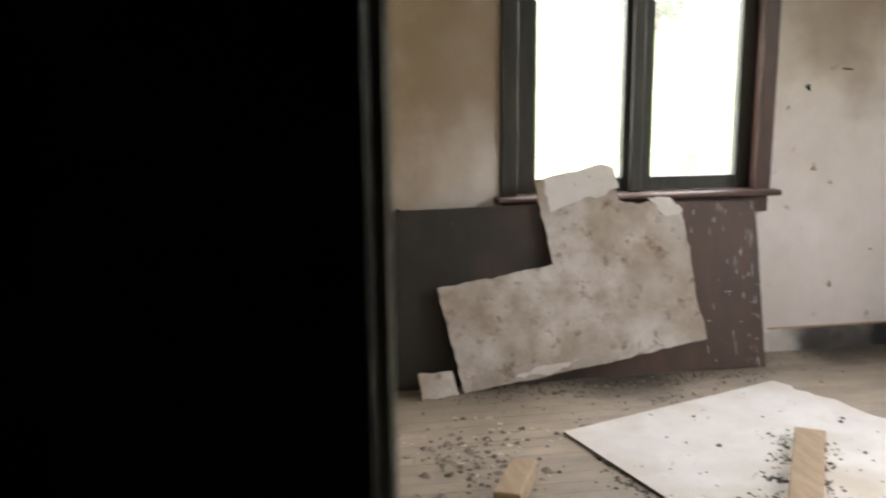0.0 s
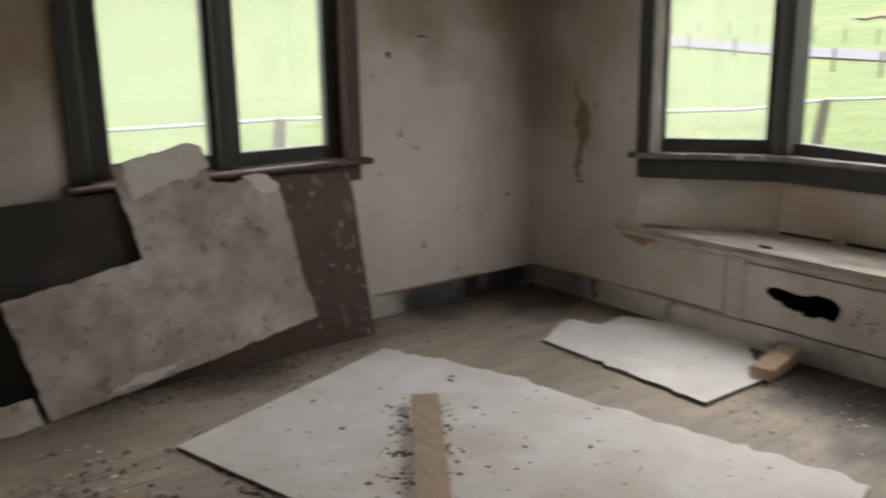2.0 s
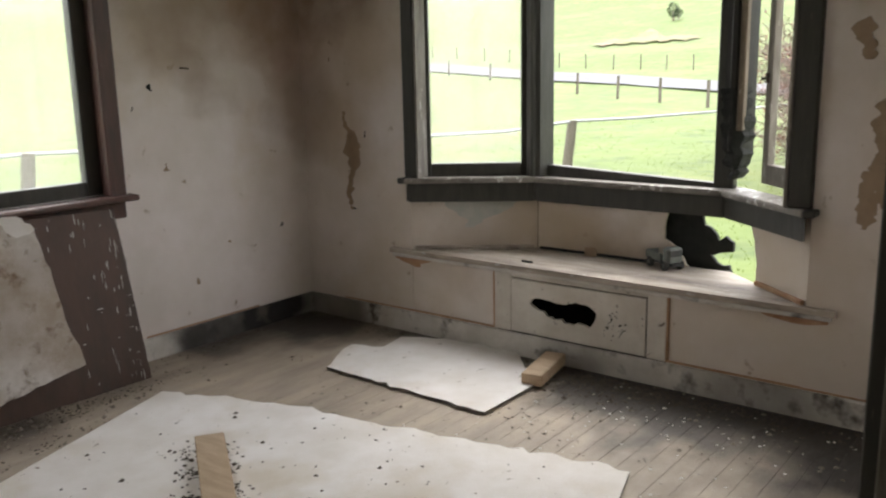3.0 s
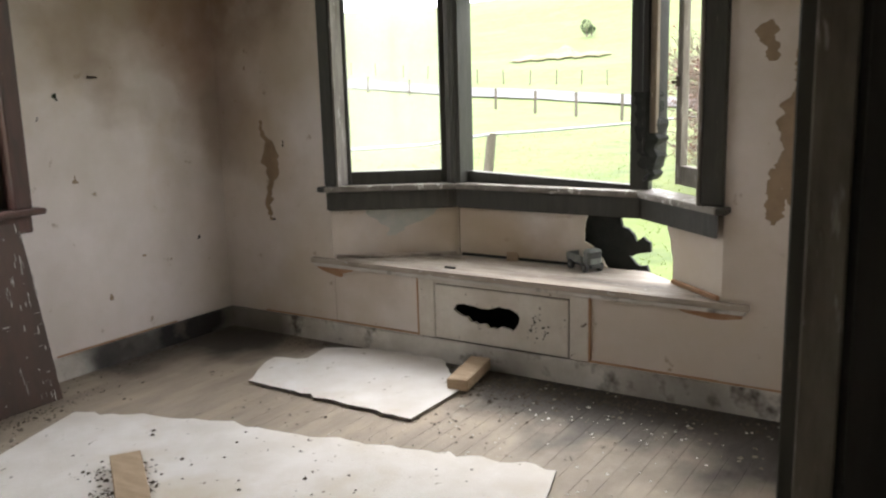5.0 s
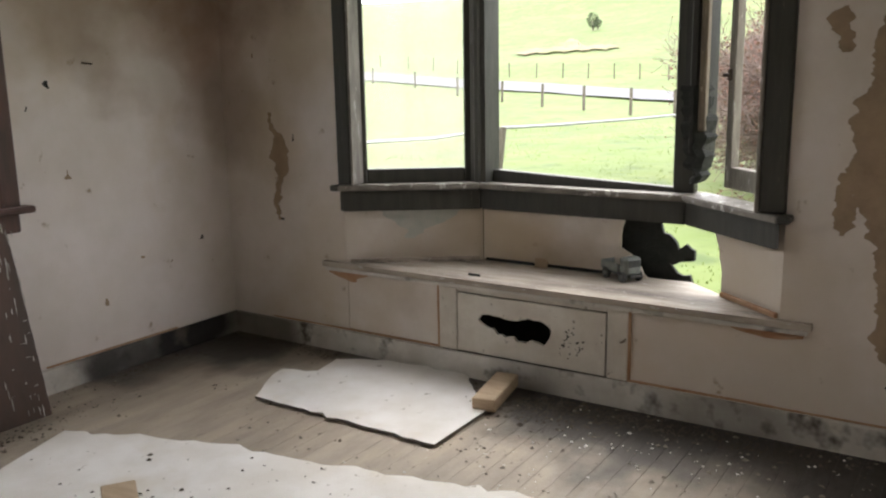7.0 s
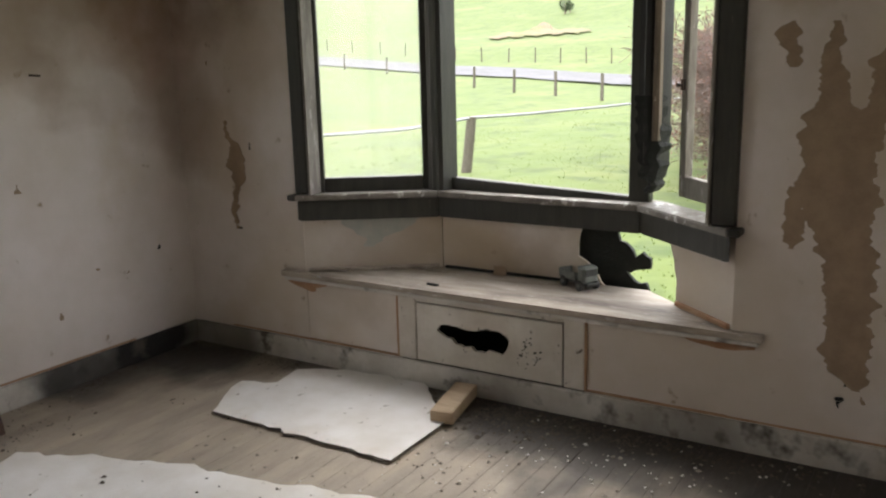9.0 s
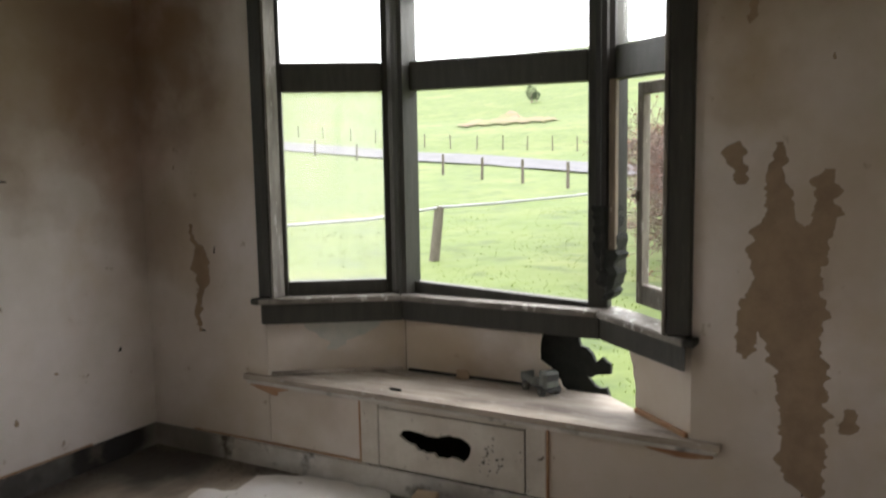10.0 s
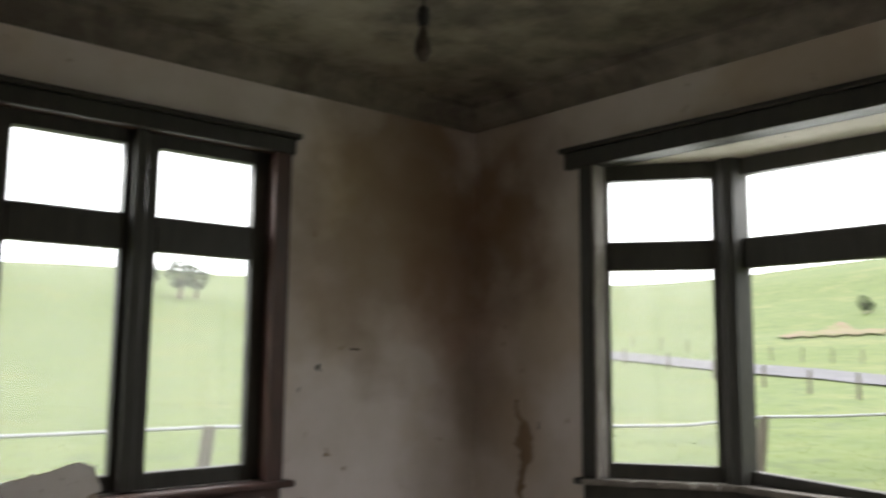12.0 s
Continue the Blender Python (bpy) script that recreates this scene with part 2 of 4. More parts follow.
grime_amount.inputs["To Min"].default_value, grime_amount.inputs["To Max"].default_value = 0.03, 0.09
gl.new(grime.outputs["Fac"], grime_amount.inputs["Value"])
veil, pane_mix = gn.new("ShaderNodeMixShader"), gn.new("ShaderNodeMixShader")
gl.new(grime_amount.outputs["Result"], veil.inputs["Fac"])
gl.new(clear.outputs[0], veil.inputs[1])
gl.new(dust.outputs[0], veil.inputs[2])
pane_mix.inputs["Fac"].default_value = 0.05
gl.new(veil.outputs[0], pane_mix.inputs[1])
gl.new(shine.outputs[0], pane_mix.inputs[2])
gl.new(pane_mix.outputs[0], gn["Material Output"].inputs["Surface"])


# ---- building helpers ----
def part(name, bm, mat, parent=None, label=""):
    me = bpy.data.meshes.new(name)
    bmesh.ops.recalc_face_normals(bm, faces=bm.faces[:])
    bm.to_mesh(me)
    bm.free()
    for m in (mat if isinstance(mat, (list, tuple)) else [mat]):
        me.materials.append(m)
    ob = new(name, me)
    if parent:
        ob.parent = parent
    if label:
        ob["label"] = label
    return ob


def thing(name, label, category, group="", at=None):
    e = new(name)
    e.empty_display_size = 0.1
    if at is not None:
        e.matrix_world = at
    return tagged(e, label, category, group)


def add_box(bm, lo, hi, m=None, bevel=0.0, mi=0):
    ret = bmesh.ops.create_cube(bm, size=1)
    vs = ret["verts"]
    for v in vs:
        v.co = Vector([lo[i] + (v.co[i] + 0.5) * (hi[i] - lo[i]) for i in range(3)])
    fs = {f for v in vs for f in v.link_faces}
    for f in fs:
        f.material_index = mi
    if bevel:
        es = {e for v in vs for e in v.link_edges}
        r = bmesh.ops.bevel(bm, geom=list(es), offset=bevel, segments=1, affect="EDGES")
        vs = {v for f in r["faces"] for v in f.verts} | {v for v in vs if v.is_valid}
    if m is not None:
        for v in vs:
            v.co = m @ v.co
    return vs


def box(lo, hi, m=None, bevel=0.0):
    bm = bmesh.new()
    add_box(bm, lo, hi, m, bevel)
    return bm


def boxes(items, m=None, bevel=0.0):
    bm = bmesh.new()
    for lo, hi in items:
        add_box(bm, lo, hi, m, bevel)
    return bm


def ragged(points, step=0.04, amount=0.008, seed=0, smooth_edges=()):
    """A closed outline with small irregular bites along its sides."""
    rnd = random.Random(seed)
    out = []
    for i, p in enumerate(points):
        q = points[(i + 1) % len(points)]
        a, b = Vector(p), Vector(q)
        n = max(1, int((b - a).length / step))
        nor = Vector((-(b - a).y, (b - a).x)).normalized()
        for k in range(n):
            p2 = a.lerp(b, k / n)
            if i not in smooth_edges:
                p2 = p2 + nor * rnd.gauss(0, amount) * (0.4 if k == 0 else 1)
            out.append(p2)
    return out


def slab(outline, thick, m=None, mi_side=0):
    """Extrudes a flat outline (x, y) from z=0 to z=thick, then applies m."""
    bm = bmesh.new()
    lo = [bm.verts.new((p[0], p[1], 0)) for p in outline]
    hi = [bm.verts.new((p[0], p[1], thick)) for p in outline]
    n = len(lo)
    bottom, top = bm.faces.new(list(reversed(lo))), bm.faces.new(hi)
    for i in range(n):
        f = bm.faces.new((lo[i], lo[(i + 1) % n], hi[(i + 1) % n], hi[i]))
        f.material_index = mi_side
    bmesh.ops.triangulate(bm, faces=[bottom, top])
    if m is not None:
        bm.transform(m)
    return bm


def sweep(points, radius, sides=8, flat=1.0):
    """A tube along points; radius may be a number or one for each point."""
    bm = bmesh.new()
    rings = []
    pts = [Vector(p) for p in points]
    for i, p in enumerate(pts):
        d = (pts[min(i + 1, len(pts) - 1)] - pts[max(i - 1, 0)]).normalized()
        u = d.cross(Vector((0, 0, 1)) if abs(d.z) < 0.9 else Vector((1, 0, 0))).normalized()
        w = d.cross(u)
        r = radius[i] if isinstance(radius, (list, tuple)) else radius
        rings.append([bm.verts.new(p + u * math.cos(2 * math.pi * k / sides) * r + w * math.sin(2 * math.pi * k / sides) * r * flat) for k in range(sides)])
    for a, b in zip(rings, rings[1:]):
        for k in range(sides):
            bm.faces.new((a[k], a[(k + 1) % sides], b[(k + 1) % sides], b[k]))
    bm.faces.new(list(reversed(rings[0])))
    bm.faces.new(rings[-1])
    return bm


def on_wall(origin, u, n):
    """Local x along u, local y up, local z out of the wall (n)."""
    u, n = Vector(u).normalized(), Vector(n).normalized()
    m = Matrix((u, Vector((0, 0, 1)), n)).transposed().to_4x4()
    return Matrix.Translation(origin) @ m


EAST = on_wall((0, 0, 0), (0, -1, 0), (-1, 0, 0))      # local x = -y
NORTH = on_wall((0, 0, 0), (1, 0, 0), (0, -1, 0))      # local x = x

X0, Y0, H = -3.97, -3.93, 3.03                           # west wall, south wall, ceiling
T = 0.12                                                # wall thickness
WL, WR, WB, WT = -2.74, -1.35, 0.93, 2.585               # north window's opening
BN, BS = -0.87, -3.09                                   # bay's ends on the east wall
SILL, HEAD, SEATZ = 0.93, 2.55, 0.505
DW, DE, DH = -3.815, -2.962, 2.06                        # doorway in the south wall

# ---- the room's shell ----
shell = dict(category="wall", kind="structure")
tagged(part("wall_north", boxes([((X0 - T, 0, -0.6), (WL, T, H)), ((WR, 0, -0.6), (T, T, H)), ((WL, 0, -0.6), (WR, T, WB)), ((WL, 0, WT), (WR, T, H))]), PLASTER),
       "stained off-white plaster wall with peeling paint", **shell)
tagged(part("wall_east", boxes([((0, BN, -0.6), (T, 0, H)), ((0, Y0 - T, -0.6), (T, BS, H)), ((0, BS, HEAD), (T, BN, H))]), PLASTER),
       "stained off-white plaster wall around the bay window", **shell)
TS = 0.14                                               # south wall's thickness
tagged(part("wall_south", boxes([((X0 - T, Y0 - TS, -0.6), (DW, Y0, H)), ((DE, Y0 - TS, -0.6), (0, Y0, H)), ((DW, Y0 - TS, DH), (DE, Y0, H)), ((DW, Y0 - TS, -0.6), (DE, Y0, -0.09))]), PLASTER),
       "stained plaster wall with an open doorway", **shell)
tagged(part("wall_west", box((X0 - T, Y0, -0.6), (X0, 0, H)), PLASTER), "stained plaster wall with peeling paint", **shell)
bm = bmesh.new()
add_box(bm, (X0 - T, Y0 - TS, H), (T, T, H + 0.1))
tagged(part("ceiling", bm, CEIL), "brown water-stained board ceiling", "ceiling", kind="structure")
# hall behind the doorway; near-black walls and ceiling carry its darkness in their colour
hy = Y0 - TS
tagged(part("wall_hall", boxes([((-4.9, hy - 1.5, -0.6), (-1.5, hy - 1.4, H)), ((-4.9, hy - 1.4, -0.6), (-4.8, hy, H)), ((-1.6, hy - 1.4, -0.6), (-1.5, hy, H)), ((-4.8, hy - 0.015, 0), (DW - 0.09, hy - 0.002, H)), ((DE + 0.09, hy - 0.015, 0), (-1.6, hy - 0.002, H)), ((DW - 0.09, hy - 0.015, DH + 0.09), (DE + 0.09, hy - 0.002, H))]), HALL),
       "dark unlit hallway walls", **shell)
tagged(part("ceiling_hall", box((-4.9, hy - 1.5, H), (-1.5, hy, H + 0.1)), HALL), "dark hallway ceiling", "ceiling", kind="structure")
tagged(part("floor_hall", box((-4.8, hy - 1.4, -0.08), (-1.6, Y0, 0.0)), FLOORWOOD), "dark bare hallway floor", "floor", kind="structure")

# cornice: a hollow moulding run along the four walls
def cornice(name, m, length):
    prof = [(0, 0), (0.13, 0), (0.125, -0.025), (0.09, -0.04), (0.055, -0.065), (0.03, -0.10), (0.022, -0.125), (0, -0.13)]
    bm = bmesh.new()
    a = [bm.verts.new((0, y, p)) for p, y in prof]
    b = [bm.verts.new((length, y, p)) for p, y in prof]
    for i in range(len(a)):
        j = (i + 1) % len(a)
        bm.faces.new((a[i], a[j], b[j], b[i]))
    bm.faces.new(a)
    bm.faces.new(list(reversed(b)))
    bm.transform(m)
    tagged(part(name, bm, CEIL), "grimy moulded plaster cornice", "trim", kind="structure")

cornice("trim_cornice_north", Matrix.Translation((X0, 0, H)) @ NORTH, -X0)
cornice("trim_cornice_east", Matrix.Translation((0, 0, H)) @ EAST, -Y0)
cornice("trim_cornice_west", on_wall((X0, Y0, H), (0, 1, 0), (1, 0, 0)), -Y0)
cornice("trim_cornice_south", on_wall((0, Y0, H), (-1, 0, 0), (0, 1, 0)), -X0)

# skirting boards with a rounded top edge
def skirting(name, m, length, bevel=0.006):
    bm = box((0, -0.02, 0), (length, 0.125, 0.022), None, bevel)
    bm.transform(m)
    tagged(part(name, bm, BASE), "dirty white painted skirting board with black mould", "baseboard", kind="structure")

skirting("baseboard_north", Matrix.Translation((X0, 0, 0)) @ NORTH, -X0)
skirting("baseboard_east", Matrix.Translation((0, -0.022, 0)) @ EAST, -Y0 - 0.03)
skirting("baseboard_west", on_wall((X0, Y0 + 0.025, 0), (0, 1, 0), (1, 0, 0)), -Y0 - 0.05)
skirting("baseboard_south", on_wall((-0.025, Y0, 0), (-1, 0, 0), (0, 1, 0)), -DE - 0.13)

# ---- north window ----
def sash_face(parent, m, width, z0, z1, transom, mat, jamb=(0.055, 0.055), depth=0.05, glass=(True, True), lower_sash=True):
    """Fixed frame with an upper light and a lower light, in the plane of m (local x along, y up, z inwards)."""
    t0, t1 = transom
    jl, jr = jamb
    part("window_frame", boxes([((0, z0, -depth), (jl, z1, 0.0)), ((width - jr, z0, -depth), (width, z1, 0.0)), ((jl, z1 - 0.085, -depth), (width - jr, z1, 0.0))], m, 0.004), mat, parent)
    part("transom", box((jl, t0, -depth), (width - jr, t1, 0.006), m, 0.006), mat, parent)
    if lower_sash:
        part("bottom_rail", box((jl, z0, -depth), (width - jr, z0 + 0.075, -0.004), m, 0.005), mat, parent)
    for ok, lo, hi in ((glass[0], z0 + 0.075, t0), (glass[1], t1, z1 - 0.085)):
        if ok:
            p = part("pane", box((jl - 0.005, lo - 0.005, -depth * 0.6), (width - jr + 0.005, hi + 0.005, -depth * 0.6 + 0.004), m), GLASS, parent, "dusty clear glass pane")
            p.visible_shadow = False

win = tagged(new("window_1"), "dark wooden two-light window with dusty panes and top lights", "window", kind="structure")
wm = Matrix.Translation((WL, 0.07, 0)) @ NORTH
half = (WR - WL) / 2
sash_face(win, wm, half, WB, WT, (2.01, 2.175), WOOD_DARK, (0.15, 0.06), 0.06)
sash_face(win, wm @ Matrix.Translation((half, 0, 0)), half, WB, WT, (2.01, 2.175), WOOD_DARK, (0.10, 0.10), 0.06)
part("mullion", box((half - 0.03, WB, 0.002), (half + 0.03, WT, 0.05), wm, 0.006), WOOD_DARK, win)
part("reveal", boxes([((0.0, WB, 0.001), (0.02, WT, 0.07)), ((2 * half - 0.02, WB, 0.001), (2 * half, WT, 0.07)), ((0.02, WT - 0.02, 0.001), (2 * half - 0.02, WT, 0.07))], wm), WOOD_RED, win)
for x in (WL - 0.06, WR - 0.03):
    part("architrave", box((x, SILL - 0.01, 0.001), (x + 0.09, 2.56, 0.028), NORTH, 0.006), WOOD_RED if x > -2 else WOOD_DARK, win)
part("head_board", boxes([((WL - 0.08, 2.56, 0.001), (WR + 0.08, 2.64, 0.03)), ((WL - 0.1, 2.64, 0.001), (WR + 0.1, 2.665, 0.06))], NORTH, 0.005), WOOD_DARK, win)
part("window_sill", box((WL - 0.09, 0.90, -0.06), (WR + 0.10, SILL, 0.085), NORTH, 0.008), [WOOD_RED], win, "red-brown sill with worn paint")
part("apron", box((WL - 0.05, 0.81, 0.001), (WR + 0.05, 0.90, 0.028), NORTH, 0.006), WOOD_RED, win)

# ---- bay window ----
P0, P1, P2, P3 = Vector((0, BN, 0)), Vector((0.42, -1.475, 0)), Vector((0.42, -2.60, 0)), Vector((0, BS, 0))
def face_matrix(a, b):
    u = (b - a).normalized()
    return on_wall(a, u, Vector((u.y, -u.x, 0)) if Vector((u.y, -u.x, 0)).x < 0 else Vector((-u.y, u.x, 0)))

FL, FF, FR = face_matrix(P0, P1), face_matrix(P1, P2), face_matrix(P2, P3)
LL, LF, LR = (P1 - P0).length, (P2 - P1).length, (P3 - P2).length
bay = tagged(new("window_2"), "dark wooden three-sided bay window with a rotten corner post", "window", kind="structure")
sash_face(bay, FL, LL, SILL, HEAD, (1.99, 2.14), WOOD_DARK, (0.125, 0.095), 0.06)
sash_face(bay, FF, LF, SILL, HEAD, (1.99, 2.14), WOOD_DARK, (0.06, 0.10), 0.06, glass=(False, True), lower_sash=False)
tr = boxes([((0.0, 1.99, -0.06), (LR, 2.14, 0.004)), ((0.0, HEAD - 0.065, -0.06), (LR, HEAD, 0.0)), ((0, 2.14, -0.06), (0.06, HEAD - 0.065, 0)), ((LR - 0.075, SILL, -0.06), (LR, 1.99, 0)), ((LR - 0.075, 2.14, -0.06), (LR, HEAD - 0.065, 0))], FR, 0.004)
part("window_frame", tr, WOOD_DARK, bay)
pn = part("pane", box((0.055, 2.135, -0.04), (LR - 0.07, HEAD - 0.06, -0.036), FR), GLASS, bay, "dusty clear glass pane")
pn.visible_shadow = False
# front bottom rail, dropped at its broken end
rail = box((0.06, 0, -0.055), (LF + 0.0, 0.065, -0.004), None, 0.005)
for v in rail.verts:
    k = max(0.0, (v.co.x - 0.06) / LF)
    v.co.y = SILL + v.co.y * (1 - 0.75 * k)
rail.transform(FF)
part("bottom_rail", rail, WOOD_DARK, bay, "broken bottom rail sloping down")

def corner_post(p, z0, z1, r=0.06):
    """Moulded post at a bend of the bay, with a bead on its inner edge."""
    bm = bmesh.new()
    prof = [(-0.045, -0.05), (-0.02, -0.055), (-0.012, -0.066), (0.012, -0.066), (0.02, -0.055), (0.045, -0.05), (0.075, 0.045), (-0.075, 0.045)]
    levels = [z0 + (z1 - z0) * i / 14 for i in range(15)]
    rings = [[bm.verts.new((p.x + y, p.y + x, z)) for x, y in prof] for z in levels]
    for a, b in zip(rings, rings[1:]):
        for k in range(len(prof)):
            j = (k + 1) % len(prof)
            bm.faces.new((a[k], a[j], b[j], b[k]))
    bm.faces.new(list(reversed(rings[0])))
    bm.faces.new(rings[-1])
    return bm

part("post", corner_post(P1, SILL, HEAD), WOOD_DARK, bay)
part("post", corner_post(P2, 1.12, HEAD), DOOR_WOOD, bay)
part("post_facing", box((P2.x - 0.074, P2.y - 0.058, 1.22), (P2.x - 0.03, P2.y - 0.026, 1.99), None, 0.004), TIMBER_OLD, bay, "worn bare brown post edge")
# rotten lower half of the second post: a splintered strip tapering to a ragged point
rnd = random.Random(5)
bm = bmesh.new()
prev = None
for i in range(26):
    z = 1.42 - i * 0.0175
    k = i / 25
    w = 0.062 * (1 - 0.45 * k ** 3) + rnd.uniform(-0.005, 0.005)
    if i > 21:
        w *= 0.6
    c = 0.012 * math.sin(i * 1.3) * k - 0.02 * k
    ring = [bm.verts.new((P2.x + dx, P2.y + c + dy * w + (rnd.uniform(-0.008, 0.008) if dy > 0 else 0.0), z)) for dx, dy in ((-0.056, -0.8), (-0.07, 0), (-0.056, 0.9), (0.05, 1.1), (0.05, -1.1))]
    if prev:
        for q in range(5):
            bm.faces.new((prev[q], prev[(q + 1) % 5], ring[(q + 1) % 5], ring[q]))
    else:
        bm.faces.new(ring)
    prev = ring
bm.faces.new(prev)
part("rotten_post_end", bm, ROT, bay, "black rotten splintered post end")

# sill: three mitred boards with aprons below
def mitred(name, inner, outer, z0, z1, mat, shift=0.0, label=""):
    for (a, b), (c, d) in zip(zip(inner, inner[1:]), zip(outer, outer[1:])):
        bm = bmesh.new()
        add = [bm.verts.new((p[0], p[1], z)) for z in (z0, z1) for p in (a, b, d, c)]
        for f in ((0, 1, 2, 3), (4, 5, 6, 7), (0, 1, 5, 4), (1, 2, 6, 5), (2, 3, 7, 6), (3, 0, 4, 7)):
            bm.faces.new([add[i] for i in f])
        bmesh.ops.bevel(bm, geom=bm.edges[:], offset=0.006, segments=2, affect="EDGES")
        part(name, bm, mat, bay, label)

def offset(d):
    """The bay's inner line moved into the room by d."""
    k = d * math.tan(radians(18))
    return [(P0.x - d * 0.3 - 0.03, P0.y - d * 0.5), (P1.x - d, P1.y - k * 1.0), (P2.x - d, P2.y + k * 1.0), (P3.x - d * 0.3 - 0.03, P3.y + d * 0.5)]

inn, out = offset(0.09), offset(-0.08)
out[0], out[3] = (0.09, P0.y + 0.02), (0.09, P3.y - 0.02)
inn[0], inn[3] = (-0.085, BN - 0.02), (-0.085, BS + 0.02)
mitred("window_sill", inn, out, 0.90, SILL, SILL_TOP, label="worn paint-flaked sill board")
for sgn, yy in ((1, BN), (-1, BS)):
    part("sill_horn", box((-0.085, min(yy - 0.02 * sgn, yy + 0.03 * sgn), 0.90), (-0.002, max(yy - 0.02 * sgn, yy + 0.03 * sgn), SILL), None, 0.006), WOOD_DARK, bay)
inn2, out2 = offset(0.06), offset(0.03)
inn2[0], inn2[3], out2[0], out2[3] = (-0.055, BN - 0.01), (-0.055, BS + 0.01), (-0.002, BN - 0.035), (-0.002, BS + 0.035)
mitred("apron", inn2, out2, 0.79, 0.90, WOOD_DARK)
for y, aw in ((BN + 0.02, 0.09), (BS + 0.10, 0.10)):
    part("architrave", box((-0.03, y - aw, SILL), (0.07, y, 2.56), None, 0.008), WOOD_DARK, bay)
for y in (BN - 0.08, BS + 0.109):
    part("bead", box((-0.03, y - 0.008, SILL), (0.06, y + 0.008, 2.545), None, 0.003), SASH, bay, "paler worn bead")
part("head_board", boxes([((-0.035, BS - 0.03, 2.545), (0.10, BN + 0.12, 2.635)), ((-0.06, BS - 0.05, 2.635), (-0.001, BN + 0.14, 2.66))], None, 0.006), WOOD_DARK, bay)

# soffit and roof of the bay
def bay_outline(d):
    return [(T if d > 0 else 0.0, P0.y + d), (P1.x + d, P1.y + d * 0.6), (P2.x + d, P2.y - d * 0.6), (T if d > 0 else 0.0, P3.y - d)]

tagged(part("ceiling_bay", slab([(0.1, BN + 0.1), (0.5, P1.y + 0.06), (0.5, P2.y - 0.06), (0.1, BS - 0.1)][::-1], 0.08, Matrix.Translation((0, 0, HEAD))), SEAT_PAINT),
       "painted board soffit over the bay", "ceiling", kind="structure")

# dado walls below the sill: plaster lining inside, boards outside
dado = tagged(new("wall_bay"), "cracked plaster bay dado with a rotted hole", "wall", kind="structure")
part("lining", slab([(0.0, SEATZ - 0.3), (LL, SEATZ - 0.3), (LL, 0.91), (0.0, 0.91)], 0.015, FL @ Matrix.Translation((0, 0, -0.02))), PLASTER, dado)
front = [(0, SEATZ - 0.3), (0.92, SEATZ - 0.3), (0.92, 0.50), (0.88, 0.55), (0.835, 0.605), (0.78, 0.64), (0.775, 0.70), (0.795, 0.78), (0.77, 0.82), (0.78, 0.91), (0, 0.91)]
part("lining", slab(ragged(front, 0.03, 0.006, 3, (0, 1, 9, 10)), 0.015, FF @ Matrix.Translation((0, 0, -0.02))), PLASTER, dado)
right = [(0.22, SEATZ - 0.3), (LR, SEATZ - 0.3), (LR, 0.91), (0.13, 0.91), (0.12, 0.84), (0.17, 0.78), (0.21, 0.70), (0.24, 0.60)]
part("lining", slab(ragged(right, 0.03, 0.005, 4, (0, 1, 2)), 0.015, FR @ Matrix.Translation((0, 0, -0.02))), PLASTER, dado, "pale plaster with a broken edge")
tb = -0.075
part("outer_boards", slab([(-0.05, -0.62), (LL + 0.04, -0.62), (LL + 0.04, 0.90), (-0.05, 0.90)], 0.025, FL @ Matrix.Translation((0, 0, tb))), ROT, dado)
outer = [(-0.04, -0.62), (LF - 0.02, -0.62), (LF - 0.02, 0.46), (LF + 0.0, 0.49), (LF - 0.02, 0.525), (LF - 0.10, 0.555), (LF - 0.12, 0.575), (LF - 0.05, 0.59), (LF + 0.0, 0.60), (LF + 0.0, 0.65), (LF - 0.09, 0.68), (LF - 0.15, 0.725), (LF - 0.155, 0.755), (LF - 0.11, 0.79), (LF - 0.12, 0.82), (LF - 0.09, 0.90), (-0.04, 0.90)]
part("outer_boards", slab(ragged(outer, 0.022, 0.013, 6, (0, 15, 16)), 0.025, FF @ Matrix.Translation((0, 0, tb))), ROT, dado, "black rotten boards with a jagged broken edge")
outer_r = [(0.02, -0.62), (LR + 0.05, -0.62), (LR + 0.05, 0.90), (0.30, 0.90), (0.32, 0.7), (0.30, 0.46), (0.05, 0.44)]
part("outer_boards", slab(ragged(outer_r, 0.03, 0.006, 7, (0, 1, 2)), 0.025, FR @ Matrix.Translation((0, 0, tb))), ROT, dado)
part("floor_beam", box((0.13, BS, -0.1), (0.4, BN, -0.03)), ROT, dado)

# open casement of the bay's short side, hinged at the house end and swung outwards
cas = thing("casement_sash", "weathered grey casement sash hanging open without glass", "window")
cm = FR @ Matrix.Translation((LR - 0.075, 0, -0.06)) @ pose(0, 0, 0, 0, -4, 0)
wS = LR - 0.165
part("stile", box((-wS, 0.965, -0.04), (-wS + 0.05, 1.975, 0), cm, 0.004), SASH, cas)
part("stile", box((-0.05, 0.965, -0.04), (0, 1.975, 0), cm, 0.004), SASH, cas)
part("top_rail", box((-wS + 0.05, 1.92, -0.04), (-0.05, 1.975, 0), cm, 0.004), SASH, cas)
part("bottom_rail", box((-wS + 0.05, 0.965, -0.04), (-0.05, 1.06, 0), cm, 0.004), SASH, cas)
part("catch", boxes([((-wS + 0.01, 1.44, 0.0), (-wS + 0.03, 1.49, 0.012)), ((-wS - 0.02, 1.455, 0.008), (-wS + 0.035, 1.47, 0.018))], cm, 0.002), IRON, cas, "rusty iron window catch")

